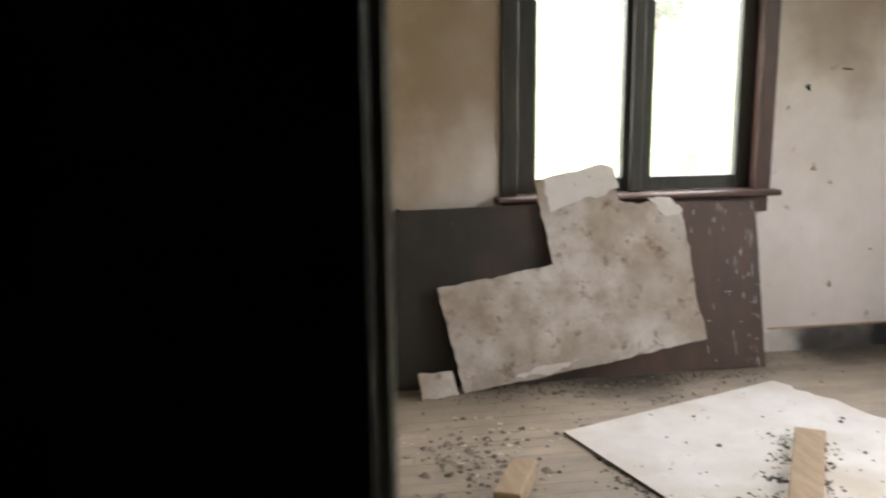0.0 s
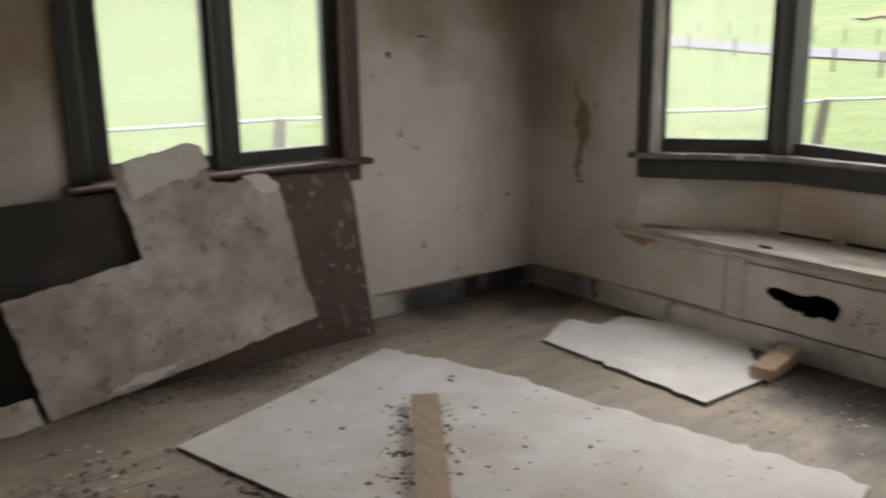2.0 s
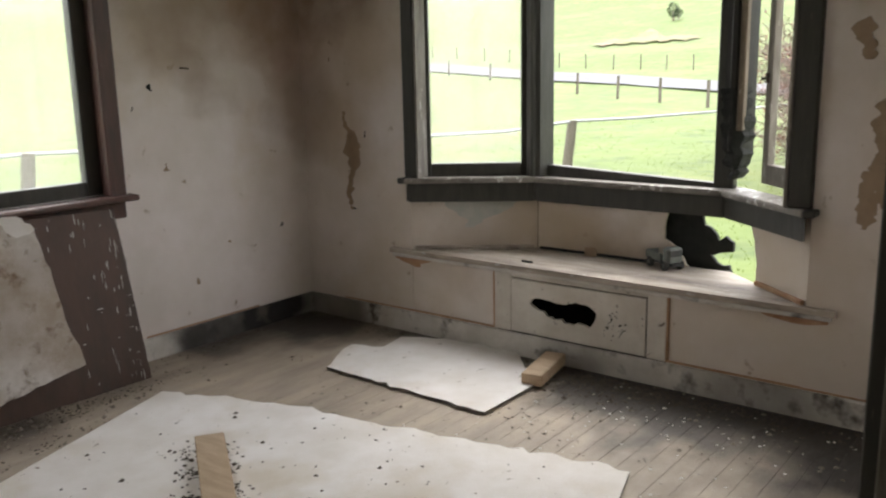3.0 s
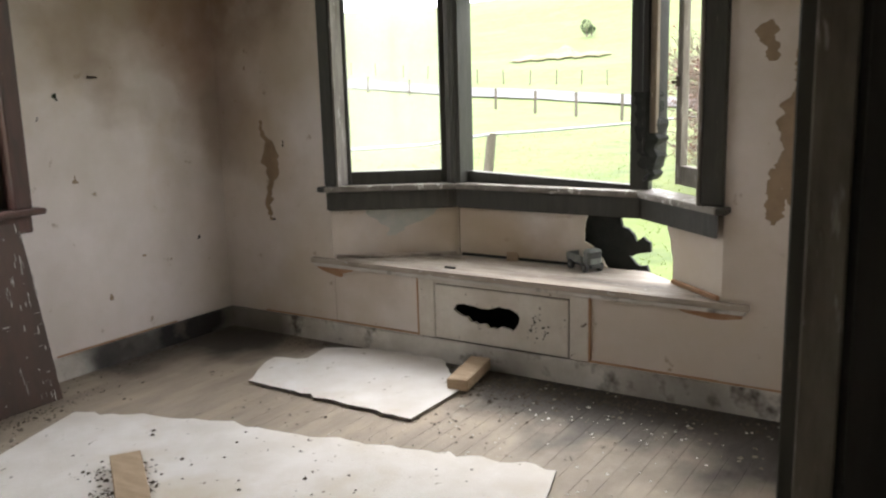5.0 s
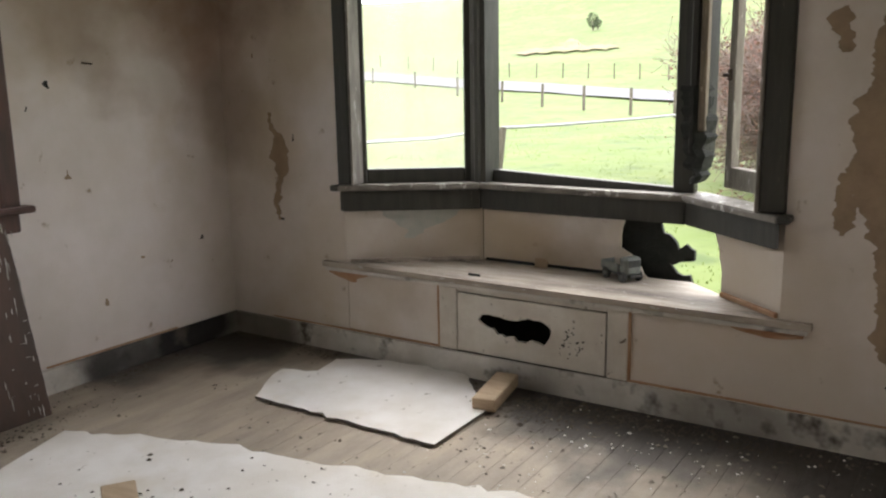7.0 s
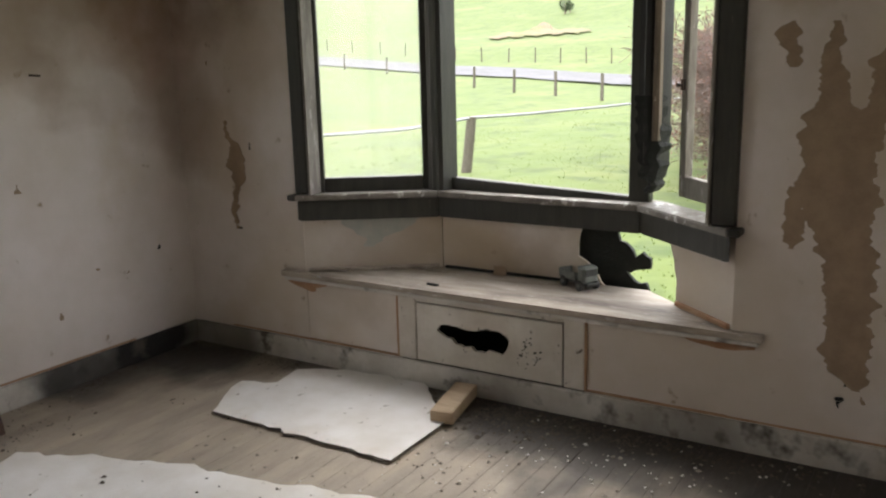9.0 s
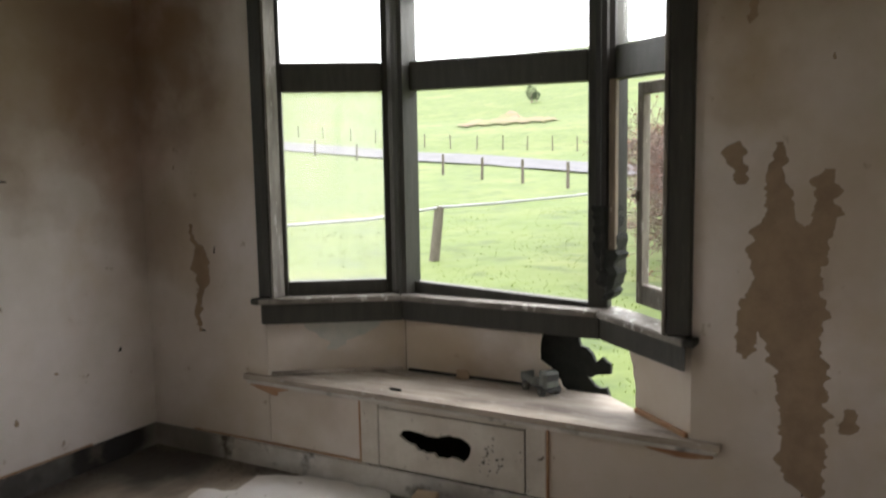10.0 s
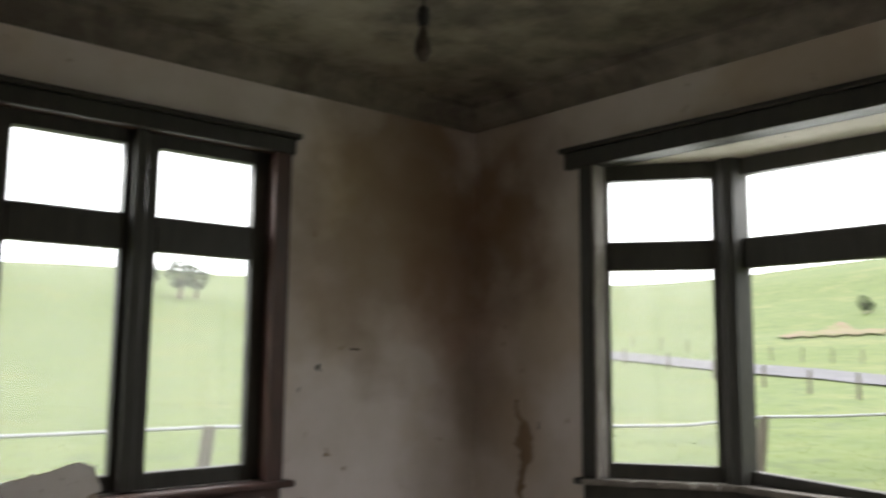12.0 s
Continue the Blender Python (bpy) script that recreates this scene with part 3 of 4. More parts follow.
# ---- window seat ----
seat = thing("window_seat", "built-in window seat with grimy cream panels and dusty top", "window seat")
top = [(-0.035, -0.725), (-0.035, -3.215), (-0.002, -3.215), (-0.002, BS - 0.0), (P2.x + 0.018, P2.y), (P1.x + 0.018, P1.y), (-0.002, BN), (-0.002, -0.725)]
part("seat_board", slab(top[::-1], 0.028, Matrix.Translation((0, 0, SEATZ - 0.028))), SEAT_TOP, seat)
part("nosing", box((-0.03, -3.20, SEATZ - 0.05), (-0.002, -0.74, SEATZ - 0.029), None, 0.004), BASE, seat)
part("front_panel", box((0.006, -1.46, -0.03), (0.03, BN, SEATZ - 0.03)), PLASTER, seat)
part("front_panel", box((0.006, BS, -0.03), (0.03, -2.46, SEATZ - 0.03)), PLASTER, seat)
for a, b in ((-1.565, -1.46), (-2.46, -2.362)):
    part("stile", box((-0.004, a, 0.126), (0.028, b, SEATZ - 0.05), None, 0.003), SEAT_PAINT, seat)
part("rail", box((-0.003, -2.361, 0.432), (0.028, -1.566, SEATZ - 0.05), None, 0.003), SEAT_PAINT, seat)
for y in (-1.457, -2.467):
    part("bead", box((-0.006, y - 0.006, 0.126), (0.01, y + 0.006, SEATZ - 0.05), None, 0.002), RUST, seat, "rust-brown stained bead")
for a, b in ((-1.45, -0.30), (-3.80, -2.47)):
    part("stained_line", box((-0.003, a, 0.126), (0.008, b, 0.135), None, 0.002), RUST, seat, "rust-brown line above the skirting")
part("stained_line", box((-1.24, -0.008, 0.126), (-0.45, 0.002, 0.134), None, 0.002), RUST, seat, "rust-brown line above the skirting")
part("bead", box((0.26, SEATZ, 0.0), (LR - 0.01, SEATZ + 0.022, 0.02), FR, 0.004), RUST, seat, "stained brown bead")
part("bead", box((0.02, SEATZ, 0.0), (LL - 0.02, SEATZ + 0.02, 0.02), FL, 0.004), SEAT_TOP, seat)
part("bead", box((0.02, SEATZ, 0.0), (0.70, SEATZ + 0.014, 0.016), FF, 0.004), ROT, seat)
# drawer front with a rotted hole
bm = bmesh.new()
hole = [(-1.69, 0.30), (-1.71, 0.325), (-1.77, 0.334), (-1.84, 0.327), (-1.93, 0.335), (-2.03, 0.342), (-2.075, 0.325), (-2.085, 0.285), (-2.065, 0.245), (-2.0, 0.238), (-1.93, 0.225), (-1.86, 0.24), (-1.80, 0.242), (-1.775, 0.27), (-1.72, 0.28)]
hole = [(p[0], p[1]) for p in ragged([(-a, b) for a, b in hole], 0.02, 0.006, 8)]
rect = [(1.573, 0.132), (2.355, 0.132), (2.355, 0.425), (1.573, 0.425)]
loops = []
for pts in (hole, rect):
    vs = [bm.verts.new((p[0], p[1], 0.0)) for p in pts]
    loops += [bm.edges.new((vs[q], vs[(q + 1) % len(vs)])) for q in range(len(vs))]
filled = bmesh.ops.triangle_fill(bm, edges=loops, use_beauty=True)
grown = bmesh.ops.extrude_face_region(bm, geom=[g for g in filled["geom"] if isinstance(g, bmesh.types.BMFace)])
for g in grown["geom"]:
    if isinstance(g, bmesh.types.BMVert):
        g.co.z += 0.018
bm.transform(EAST @ Matrix.Translation((0, 0, -0.012)))
part("drawer_front", bm, SEAT_PAINT, seat, "cream drawer front with a rotted hole")
rnd = random.Random(91)
pits = bmesh.new()
for _ in range(38):
    px_, pz, pr = 2.13 + abs(rnd.gauss(0, 0.07)), rnd.gauss(0.265, 0.04), rnd.uniform(0.002, 0.007)
    if px_ < 2.34 and 0.15 < pz < 0.41:
        pits.faces.new([pits.verts.new((px_ + pr * rnd.uniform(0.7, 1.3) * math.cos(k * 1.05), pz + pr * rnd.uniform(0.6, 1.2) * math.sin(k * 1.05), 0.0068)) for k in range(6)])
pits.transform(EAST)
tagged(part("borer_holes", pits, ROT, seat, "small dark pits in the paint"), kind="stuff")
part("drawer_back", box((0.30, BS + 0.3, -0.03), (0.32, BN - 0.3, SEATZ - 0.03)), ROT, seat)

# ---- doorway lining: jamb boards, stops and architraves ----
lining = tagged(new("door_1"), "door lining round an empty doorway, one jamb shade-black", "door frame", kind="structure")
# right jamb and stop near black for shade, edge strip paler for window light
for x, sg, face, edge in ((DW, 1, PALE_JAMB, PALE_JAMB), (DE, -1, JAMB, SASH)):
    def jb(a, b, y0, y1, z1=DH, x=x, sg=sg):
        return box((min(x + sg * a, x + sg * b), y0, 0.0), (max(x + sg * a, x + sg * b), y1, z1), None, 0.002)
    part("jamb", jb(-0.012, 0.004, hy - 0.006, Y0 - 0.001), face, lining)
    part("edge_strip", jb(0.0045, 0.008, Y0 - 0.035, Y0 - 0.0005), edge, lining, "lining edge strip coloured as if window-lit")
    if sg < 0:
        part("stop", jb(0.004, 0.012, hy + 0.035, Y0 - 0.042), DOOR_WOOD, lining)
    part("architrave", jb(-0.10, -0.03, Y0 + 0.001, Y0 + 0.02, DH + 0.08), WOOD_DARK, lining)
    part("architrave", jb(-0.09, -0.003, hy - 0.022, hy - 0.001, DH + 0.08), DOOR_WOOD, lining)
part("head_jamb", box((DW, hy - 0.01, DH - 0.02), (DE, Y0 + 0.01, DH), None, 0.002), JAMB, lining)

# ---- boards and timber lying about ----
def lean(x, bottom, slope, z=0.0):
    """A plane that leans on the north wall: local x along the wall, local y up the sheet."""
    up = Vector((0, slope, 1)).normalized()
    n = Vector((1, 0, 0)).cross(up)
    return Matrix.Translation((x, bottom, z)) @ Matrix((Vector((1, 0, 0)), up, n)).transposed().to_4x4()

hb = [(-3.69, 0.0), (-1.39, 0.0), (-1.43, 0.89), (-2.5, 0.91), (-3.665, 0.895)]
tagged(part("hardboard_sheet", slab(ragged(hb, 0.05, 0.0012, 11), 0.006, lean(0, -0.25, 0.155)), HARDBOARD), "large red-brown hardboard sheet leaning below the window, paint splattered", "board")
hbo = bpy.data.objects["hardboard_sheet"]
rnd = random.Random(50)
spl = bmesh.new()
for i in range(70):
    x, z = -1.41 - abs(rnd.gauss(0, 0.17)), rnd.uniform(0.03, 0.88)
    if z < 0.45 and rnd.random() < 0.5:
        w, h = rnd.uniform(0.006, 0.022), rnd.uniform(0.0012, 0.003)
    else:
        w, h = rnd.uniform(0.0015, 0.004), rnd.uniform(0.006, 0.035)
    q = [spl.verts.new((x + dx * w * rnd.uniform(0.6, 1.2), z + dy * h * rnd.uniform(0.6, 1.2), 0.0075)) for dx, dy in ((-1, 0), (-0.5, -1), (0.6, -0.8), (1, 0.1), (0.4, 1), (-0.6, 0.8))]
    spl.faces.new(q)
spl.transform(lean(0, -0.25, 0.155))
tagged(part("paint_splatter", spl, BASE, hbo, "dried white paint splatter"), kind="stuff")
f = math.sqrt(1 + 0.23 ** 2)
ws = [(-3.06, 0.0), (-2.75, 0.04), (-2.30, 0.10), (-2.22, 0.115), (-1.765, 0.19), (-1.775, 0.28), (-1.81, 0.39), (-1.83, 0.62), (-1.865, 0.85), (-1.91, 0.86), (-1.935, 0.90), (-2.05, 0.90), (-2.10, 0.885), (-2.205, 0.91), (-2.25, 1.08), (-2.285, 1.09), (-2.65, 1.02), (-2.575, 0.60), (-3.175, 0.51)]
tagged(part("plasterboard_sheet", slab(ragged([(x, z * f) for x, z in ws], 0.035, 0.0028, 12), 0.011, lean(0, -0.345, 0.23), 1), [SHEET_DIRTY, EDGE]), "broken mottled plasterboard sheet leaning against the window sill", "board")
pbs = bpy.data.objects["plasterboard_sheet"]
lm = lean(0, -0.345, 0.23) @ Matrix.Translation((0, 0, 0.011))
for pts, mat, sd in (([(-2.60, 1.03), (-2.27, 1.09), (-2.225, 1.07), (-2.20, 0.97), (-2.36, 0.93), (-2.57, 0.86)], SHEET, 61), ([(-2.05, 0.915), (-1.93, 0.92), (-1.86, 0.85), (-1.95, 0.82)], SHEET, 62), ([(-2.8, 0.06), (-2.6, 0.07), (-2.45, 0.13), (-2.7, 0.10)], SHEET, 64)):
    part("torn_paper", slab(ragged([(x, z * f) for x, z in pts], 0.025, 0.006, sd), 0.0015, lm), mat, pbs, "paler torn paper facing")
tagged(part("plasterboard_scrap", slab(ragged([(-0.11, 0), (0.09, 0.0), (0.07, 0.12), (-0.11, 0.13)], 0.03, 0.004, 13), 0.011, Matrix.Translation((-3.18, -0.385, 0)) @ pose(0, 0, 0, 0, 0, 14) @ lean(0, 0, 0.35), 1), [SHEET_DIRTY, EDGE]), "small scrap of white plasterboard leaning on the boards", "board")
big = [(-2.735, -0.935), (-2.15, -3.09), (-0.945, -2.737), (-1.04, -2.2), (-1.11, -1.94), (-1.20, -1.45), (-1.235, -1.22), (-1.31, -1.03), (-1.34, -0.86), (-1.495, -0.505)]
tagged(part("plasterboard_sheet", slab(ragged(big, 0.045, 0.014, 14, (0, 1, 9)), 0.012, Matrix.Translation((0, 0, 0.003)), 1), [SHEET, EDGE]), "large dusty white plasterboard sheet lying flat on the floor", "board")
small = [(-0.785, -0.93), (-0.805, -1.955), (-0.38, -1.955), (-0.03, -1.62), (-0.05, -1.14), (-0.17, -0.91), (-0.36, -0.95), (-0.40, -0.90), (-0.43, -0.77), (-0.52, -0.79)]
tagged(part("plasterboard_sheet", slab(ragged(small, 0.05, 0.006, 15, (1,)), 0.012, Matrix.Translation((0, 0, 0.006)), 1), [SHEET, EDGE]), "white plasterboard offcut lying on the floor before the seat", "board")
a, b = Vector((-1.74, -1.205, 0)), Vector((-2.29, -2.03, 0))
pm = Matrix.Translation((a.x, a.y, 0.016)) @ pose(0, 0, 0, 0, 0, math.degrees(math.atan2((b - a).y, (b - a).x)))
tagged(part("timber_plank", box((0, -0.06, 0), (1.32, 0.06, 0.045), pm, 0.004), TIMBER), "raw sawn timber plank lying on the white sheet", "plank")
bk = Matrix.Translation((-3.075, -1.425, 0.001)) @ pose(0, 0, 0, 0, 0, 63)
tagged(part("timber_block", box((-0.16, -0.05, 0), (0.14, 0.05, 0.075), bk, 0.004), TIMBER), "short raw timber offcut on the dirty floor", "wood block")
bk2 = Matrix.Translation((-0.22, -1.915, 0.02)) @ pose(0, 0, 0, 0, -3, 9)
tagged(part("timber_block", box((-0.17, -0.055, 0.0), (0.15, 0.055, 0.06), bk2, 0.004), TIMBER), "timber offcut beside the white board at the seat", "wood block")
strip = [(-3.945, -0.38, 0.93), (-3.94, -0.40, 0.75), (-3.925, -0.43, 0.54), (-3.88, -0.46, 0.38), (-3.80, -0.49, 0.25), (-3.70, -0.52, 0.11), (-3.625, -0.54, 0.014)]
tagged(part("bent_trim_strip", sweep(strip, 0.028, 6, 0.85), SHEET_DIRTY), "bent peeling white trim strip leaning in the corner", "trim strip")
tagged(part("peeled_board", slab(ragged([(0, 0), (0.30, 0), (0.26, 0.16), (0.08, 0.35), (0.0, 0.4)], 0.04, 0.008, 17), 0.008, on_wall((X0 + 0.07, -1.25, 0.0), (0, 1, 0), (1, 0, 0.2))), BASE), "curled piece of wall lining at the wall's foot", "board")

# ---- toy truck on the seat ----
tm = pose(0.35, -2.29, SEATZ, 0, 0, 238)
toy = thing("toy_truck", "small faded grey plastic toy truck on the window seat", "toy", at=tm)
part("cab", box((0.035, -0.045, 0.035), (0.095, 0.045, 0.12), None, 0.012), TOY, toy)
part("chassis", box((-0.1, -0.03, 0.022), (0.105, 0.03, 0.04), None, 0.004), RUBBER, toy)
part("tray", boxes([((-0.105, -0.05, 0.042), (0.03, 0.05, 0.05)), ((-0.105, -0.05, 0.05), (0.03, -0.042, 0.085)), ((-0.105, 0.042, 0.05), (0.03, 0.05, 0.085)), ((-0.105, -0.042, 0.05), (-0.098, 0.042, 0.085))], None, 0.002), TOY, toy)
part("windscreen", box((0.0945, -0.034, 0.075), (0.0965, 0.034, 0.108)), RUBBER, toy)
for x in (-0.065, 0.065):
    for y in (-0.045, 0.045):
        wheel = bmesh.new()
        bmesh.ops.create_cone(wheel, cap_ends=True, segments=16, radius1=0.026, radius2=0.026, depth=0.022, matrix=Matrix.Translation((x, y, 0.026)) @ Matrix.Rotation(radians(90), 4, "X"))
        bmesh.ops.bevel(wheel, geom=wheel.edges[:], offset=0.003, segments=1, affect="EDGES")
        w_ob = part("wheel", wheel, RUBBER, toy)
        hub = bmesh.new()
        bmesh.ops.create_cone(hub, cap_ends=True, segments=12, radius1=0.012, radius2=0.01, depth=0.004, matrix=Matrix.Translation((x, y + math.copysign(0.0125, y), 0.026)) @ Matrix.Rotation(radians(90), 4, "X"))
        part("hub", hub, TOY, w_ob)
tagged(part("stick", sweep([(0.06, -1.60, SEATZ + 0.006), (0.05, -1.67, SEATZ + 0.008)], 0.006, 6), ROT), "short charred stick on the window seat", "stick")
tagged(part("plaster_scrap", slab(ragged([(0, 0), (0.07, 0), (0.06, 0.05), (0, 0.045)], 0.02, 0.004, 19), 0.008, pose(P1.x - 0.03, -1.80, SEATZ, 80, 0, -90)), BARE), "small brown scrap standing on the seat", "scrap")

# ---- pendant lamp holder ----
lamp = thing("pendant_lamp", "old pendant lamp holder with a dim bulb on a cord", "lamp", at=pose(-1.72, -1.61, H))
part("rose", sweep([(0, 0, 0), (0, 0, -0.012), (0, 0, -0.022)], [0.045, 0.045, 0.02], 16), IRON, lamp)
part("cord", sweep([(0, 0, -0.02), (0.004, 0, -0.15), (0, 0, -0.3)], 0.004, 6), RUBBER, lamp)
part("holder", sweep([(0, 0, -0.30), (0, 0, -0.31), (0, 0, -0.34), (0, 0, -0.37)], [0.012, 0.02, 0.022, 0.016], 14), RUBBER, lamp)
part("bulb", sweep([(0, 0, -0.371), (0, 0, -0.40), (0, 0, -0.43), (0, 0, -0.46), (0, 0, -0.485), (0, 0, -0.495)], [0.014, 0.018, 0.028, 0.031, 0.02, 0.006], 16), DIRT, lamp, "dust-covered grey bulb")

# ---- peeled patches, stains and nails on the walls ----
def patch(name, m, blobs, mat, label, seed, thick=0.002, cat="stain"):
    """An irregular flake outline around a spine of (x, y, half width)."""
    rnd = random.Random(seed)
    left, rgt = [], []
    dense = []
    for (x, y, w), (x2, y2, w2) in zip(blobs, blobs[1:]):
        n = max(2, int(abs(y2 - y) / 0.006))
        dense += [(x + (x2 - x) * k / n, y + (y2 - y) * k / n, w + (w2 - w) * k / n) for k in range(n)]
    dense.append(blobs[-1])
    for i, (x, y, w) in enumerate(dense):
        left.append((x - max(0.003, w + 0.03 * noise.noise((y * 26, seed, 1)) + 0.014 * noise.noise((y * 75, seed, 2)) + (0.015 + 0.3 * w) * noise.noise((y * 8, seed, 0))), y))
        rgt.append((x + max(0.003, w + 0.03 * noise.noise((y * 26, seed + 5, 1)) + 0.014 * noise.noise((y * 75, seed + 5, 2)) + (0.015 + 0.3 * w) * noise.noise((y * 8, seed + 9, 4))), y))
    bm = bmesh.new()
    rows = [[bm.verts.new((p[0], p[1], thick)) for p in (l, r)] for l, r in zip(left, rgt)]
    rows0 = [[bm.verts.new((p[0], p[1], 0.0002)) for p in (l, r)] for l, r in zip(left, rgt)]
    for i in range(len(rows) - 1):
        bm.faces.new((rows[i][0], rows[i][1], rows[i + 1][1], rows[i + 1][0]))
        bm.faces.new((rows[i][0], rows[i + 1][0], rows0[i + 1][0], rows0[i][0]))
        bm.faces.new((rows[i][1], rows[i + 1][1], rows0[i + 1][1], rows0[i][1]))
    bm.transform(m)
    return tagged(part(name, bm, mat), label, cat, kind="structure")

peel = "bare brown patch where wall paint has peeled"
patch("trim_peel_1", EAST, [(3.395, 1.70, 0.008), (3.395, 1.62, 0.03), (3.41, 1.42, 0.055), (3.42, 1.36, 0.11), (3.43, 1.20, 0.135), (3.435, 1.05, 0.14), (3.46, 0.95, 0.11), (3.50, 0.82, 0.09), (3.51, 0.62, 0.08), (3.51, 0.45, 0.085), (3.53, 0.38, 0.06), (3.57, 0.33, 0.012)], BARE, peel, 1)
patch("trim_peel_2", EAST, [(3.58, 1.60, 0.02), (3.57, 1.54, 0.04), (3.56, 1.44, 0.04), (3.53, 1.34, 0.06), (3.52, 1.24, 0.05)], BARE, peel, 2, 0.003)
patch("trim_peel_3", EAST, [(3.29, 1.10, 0.02), (3.30, 0.98, 0.04), (3.295, 0.86, 0.02)], BARE, peel, 3, 0.0028)
patch("trim_peel_4", EAST, [(3.255, 1.705, 0.015), (3.24, 1.66, 0.05), (3.25, 1.61, 0.03), (3.26, 1.54, 0.01)], BARE, peel, 4)
patch("trim_peel_5", EAST, [(3.47, 2.88, 0.03), (3.46, 2.74, 0.05), (3.44, 2.60, 0.09), (3.42, 2.45, 0.10), (3.46, 2.36, 0.05), (3.46, 2.32, 0.015)], BARE, peel, 5)
patch("trim_peel_6", EAST, [(3.66, 2.88, 0.12), (3.66, 2.62, 0.10), (3.61, 2.45, 0.08), (3.62, 2.32, 0.04), (3.64, 2.28, 0.01)], BARE, peel, 6)
patch("trim_peel_7", EAST, [(0.35, 1.30, 0.006), (0.37, 1.21, 0.015), (0.42, 1.14, 0.045), (0.43, 1.06, 0.06), (0.43, 0.98, 0.05), (0.40, 0.90, 0.02), (0.385, 0.80, 0.02), (0.39, 0.70, 0.008)], BARE, peel, 7)
patch("trim_peel_8", NORTH, [(-3.90, 1.36, 0.02), (-3.89, 1.28, 0.065), (-3.885, 1.16, 0.078), (-3.90, 1.0, 0.065), (-3.88, 0.85, 0.07), (-3.88, 0.6, 0.06)], BARE, peel, 8)
patch("trim_peel_9", NORTH, [(-3.49, 1.34, 0.02), (-3.55, 1.28, 0.10), (-3.55, 1.18, 0.12), (-3.61, 1.09, 0.055), (-3.59, 1.0, 0.07), (-3.55, 0.92, 0.11), (-3.53, 0.87, 0.10)], BARE, peel, 9)
patch("trim_peel_10", EAST, [(3.67, 0.71, 0.02), (3.67, 0.66, 0.03), (3.66, 0.61, 0.02)], BARE, peel, 13)
patch("trim_peel_11", EAST, [(3.30, 2.30, 0.008), (3.29, 2.22, 0.015), (3.28, 2.14, 0.008)], BARE, peel, 14)
patch("trim_stain_1", FL @ Matrix.Translation((0, 0, -0.005)), [(0.42, 0.79, 0.22), (0.40, 0.74, 0.17), (0.36, 0.68, 0.06), (0.36, 0.63, 0.02)], DAMP, "grey-green damp stain under the sill", 10)
patch("trim_stain_2", Matrix.Translation((-0.0, 0, 0)) @ EAST, [(0.90, 0.462, 0.13), (0.89, 0.44, 0.11), (0.87, 0.42, 0.05), (0.89, 0.40, 0.01)], RUST, "rust-brown stain under the seat's end", 11)
patch("trim_stain_3", EAST, [(3.03, 0.455, 0.15), (3.05, 0.435, 0.12), (3.07, 0.42, 0.03)], RUST, "rust-brown stain under the seat's end", 12)

tagged(part("nail", sweep([(-0.895, -0.012, 1.572), (-0.84, -0.012, 1.568)], 0.005, 6), IRON), "thin rusty nail bent on the wall", "nail")
rnd = random.Random(21)
for i in range(26):
    m = rnd.choice((EAST, NORTH))
    x = rnd.uniform(0.08, 0.75) if m is EAST and i % 2 else (rnd.uniform(3.1, 3.6) if m is EAST else rnd.choice((rnd.uniform(-1.2, -0.1), rnd.uniform(-3.7, -2.9))))
    y = rnd.uniform(0.25, 2.2)
    h = rnd.uniform(0.006, 0.022)
    patch("trim_chip_" + str(i + 1), m, [(x, y + h, 0.003), (x, y, rnd.uniform(0.005, 0.012)), (x + rnd.uniform(-0.01, 0.01), y - h, 0.003)], rnd.choice((ROT, BARE)), "small dark chip in the wall paint", 40 + i, 0.0015)

# ---- crumbs, dirt and litter on the floor ----
def crumbs(name, spots, mat, label, seed, z=0.002):
    rnd = random.Random(seed)
    verts, faces = [], []
    for cx, cy, sx, sy, count, lo, hi in spots:
        for _ in range(count):
            x, y = rnd.gauss(cx, sx), rnd.gauss(cy, sy)
            if not (X0 + 0.05 < x < -0.04 and Y0 + 0.05 < y < -0.04):
                continue
            s = rnd.uniform(lo, hi) * rnd.choice((0.5, 0.7, 1.0))
            a, k = rnd.uniform(0, 6.28), len(verts)
            n = rnd.choice((4, 5, 6))
            for q in range(n):
                r = s * rnd.uniform(0.6, 1.2)
                verts.append((x + math.cos(a + q * 6.28 / n) * r, y + math.sin(a + q * 6.28 / n) * r, z))
            verts.append((x + s * 0.2, y, z + s * rnd.uniform(0.3, 0.8)))
            faces += [(k + q, k + (q + 1) % n, k + n) for q in range(n)]
    me = bpy.data.meshes.new(name)
    me.from_pydata(verts, [], faces)
    me.materials.append(mat)
    return tagged(new(name, me), label, "debris", kind="stuff")

crumbs("plaster_crumbs", [(-1.9, -1.5, 1.1, 1.1, 420, 0.004, 0.014), (-3.2, -1.1, 0.16, 0.16, 170, 0.008, 0.03), (-2.4, -0.42, 0.45, 0.07, 260, 0.005, 0.02), (-0.7, -2.3, 0.4, 0.6, 160, 0.004, 0.014), (-0.3, -3.2, 0.2, 0.4, 80, 0.004, 0.016)], DEBRIS, "plaster crumbs scattered over the floor", 31, 0.002)
crumbs("dirt_crumbs", [(-1.80 - 0.11 * k + side * 0.06, -1.25 - 0.16 * k - side * 0.04, 0.035, 0.04, 46, 0.004, 0.013) for k in range(6) for side in (-1, 1)] + [(-1.7, -1.7, 0.5, 0.6, 110, 0.004, 0.016)], DIRT, "dark dirt crumbs scattered round the plank", 32, 0.0155)
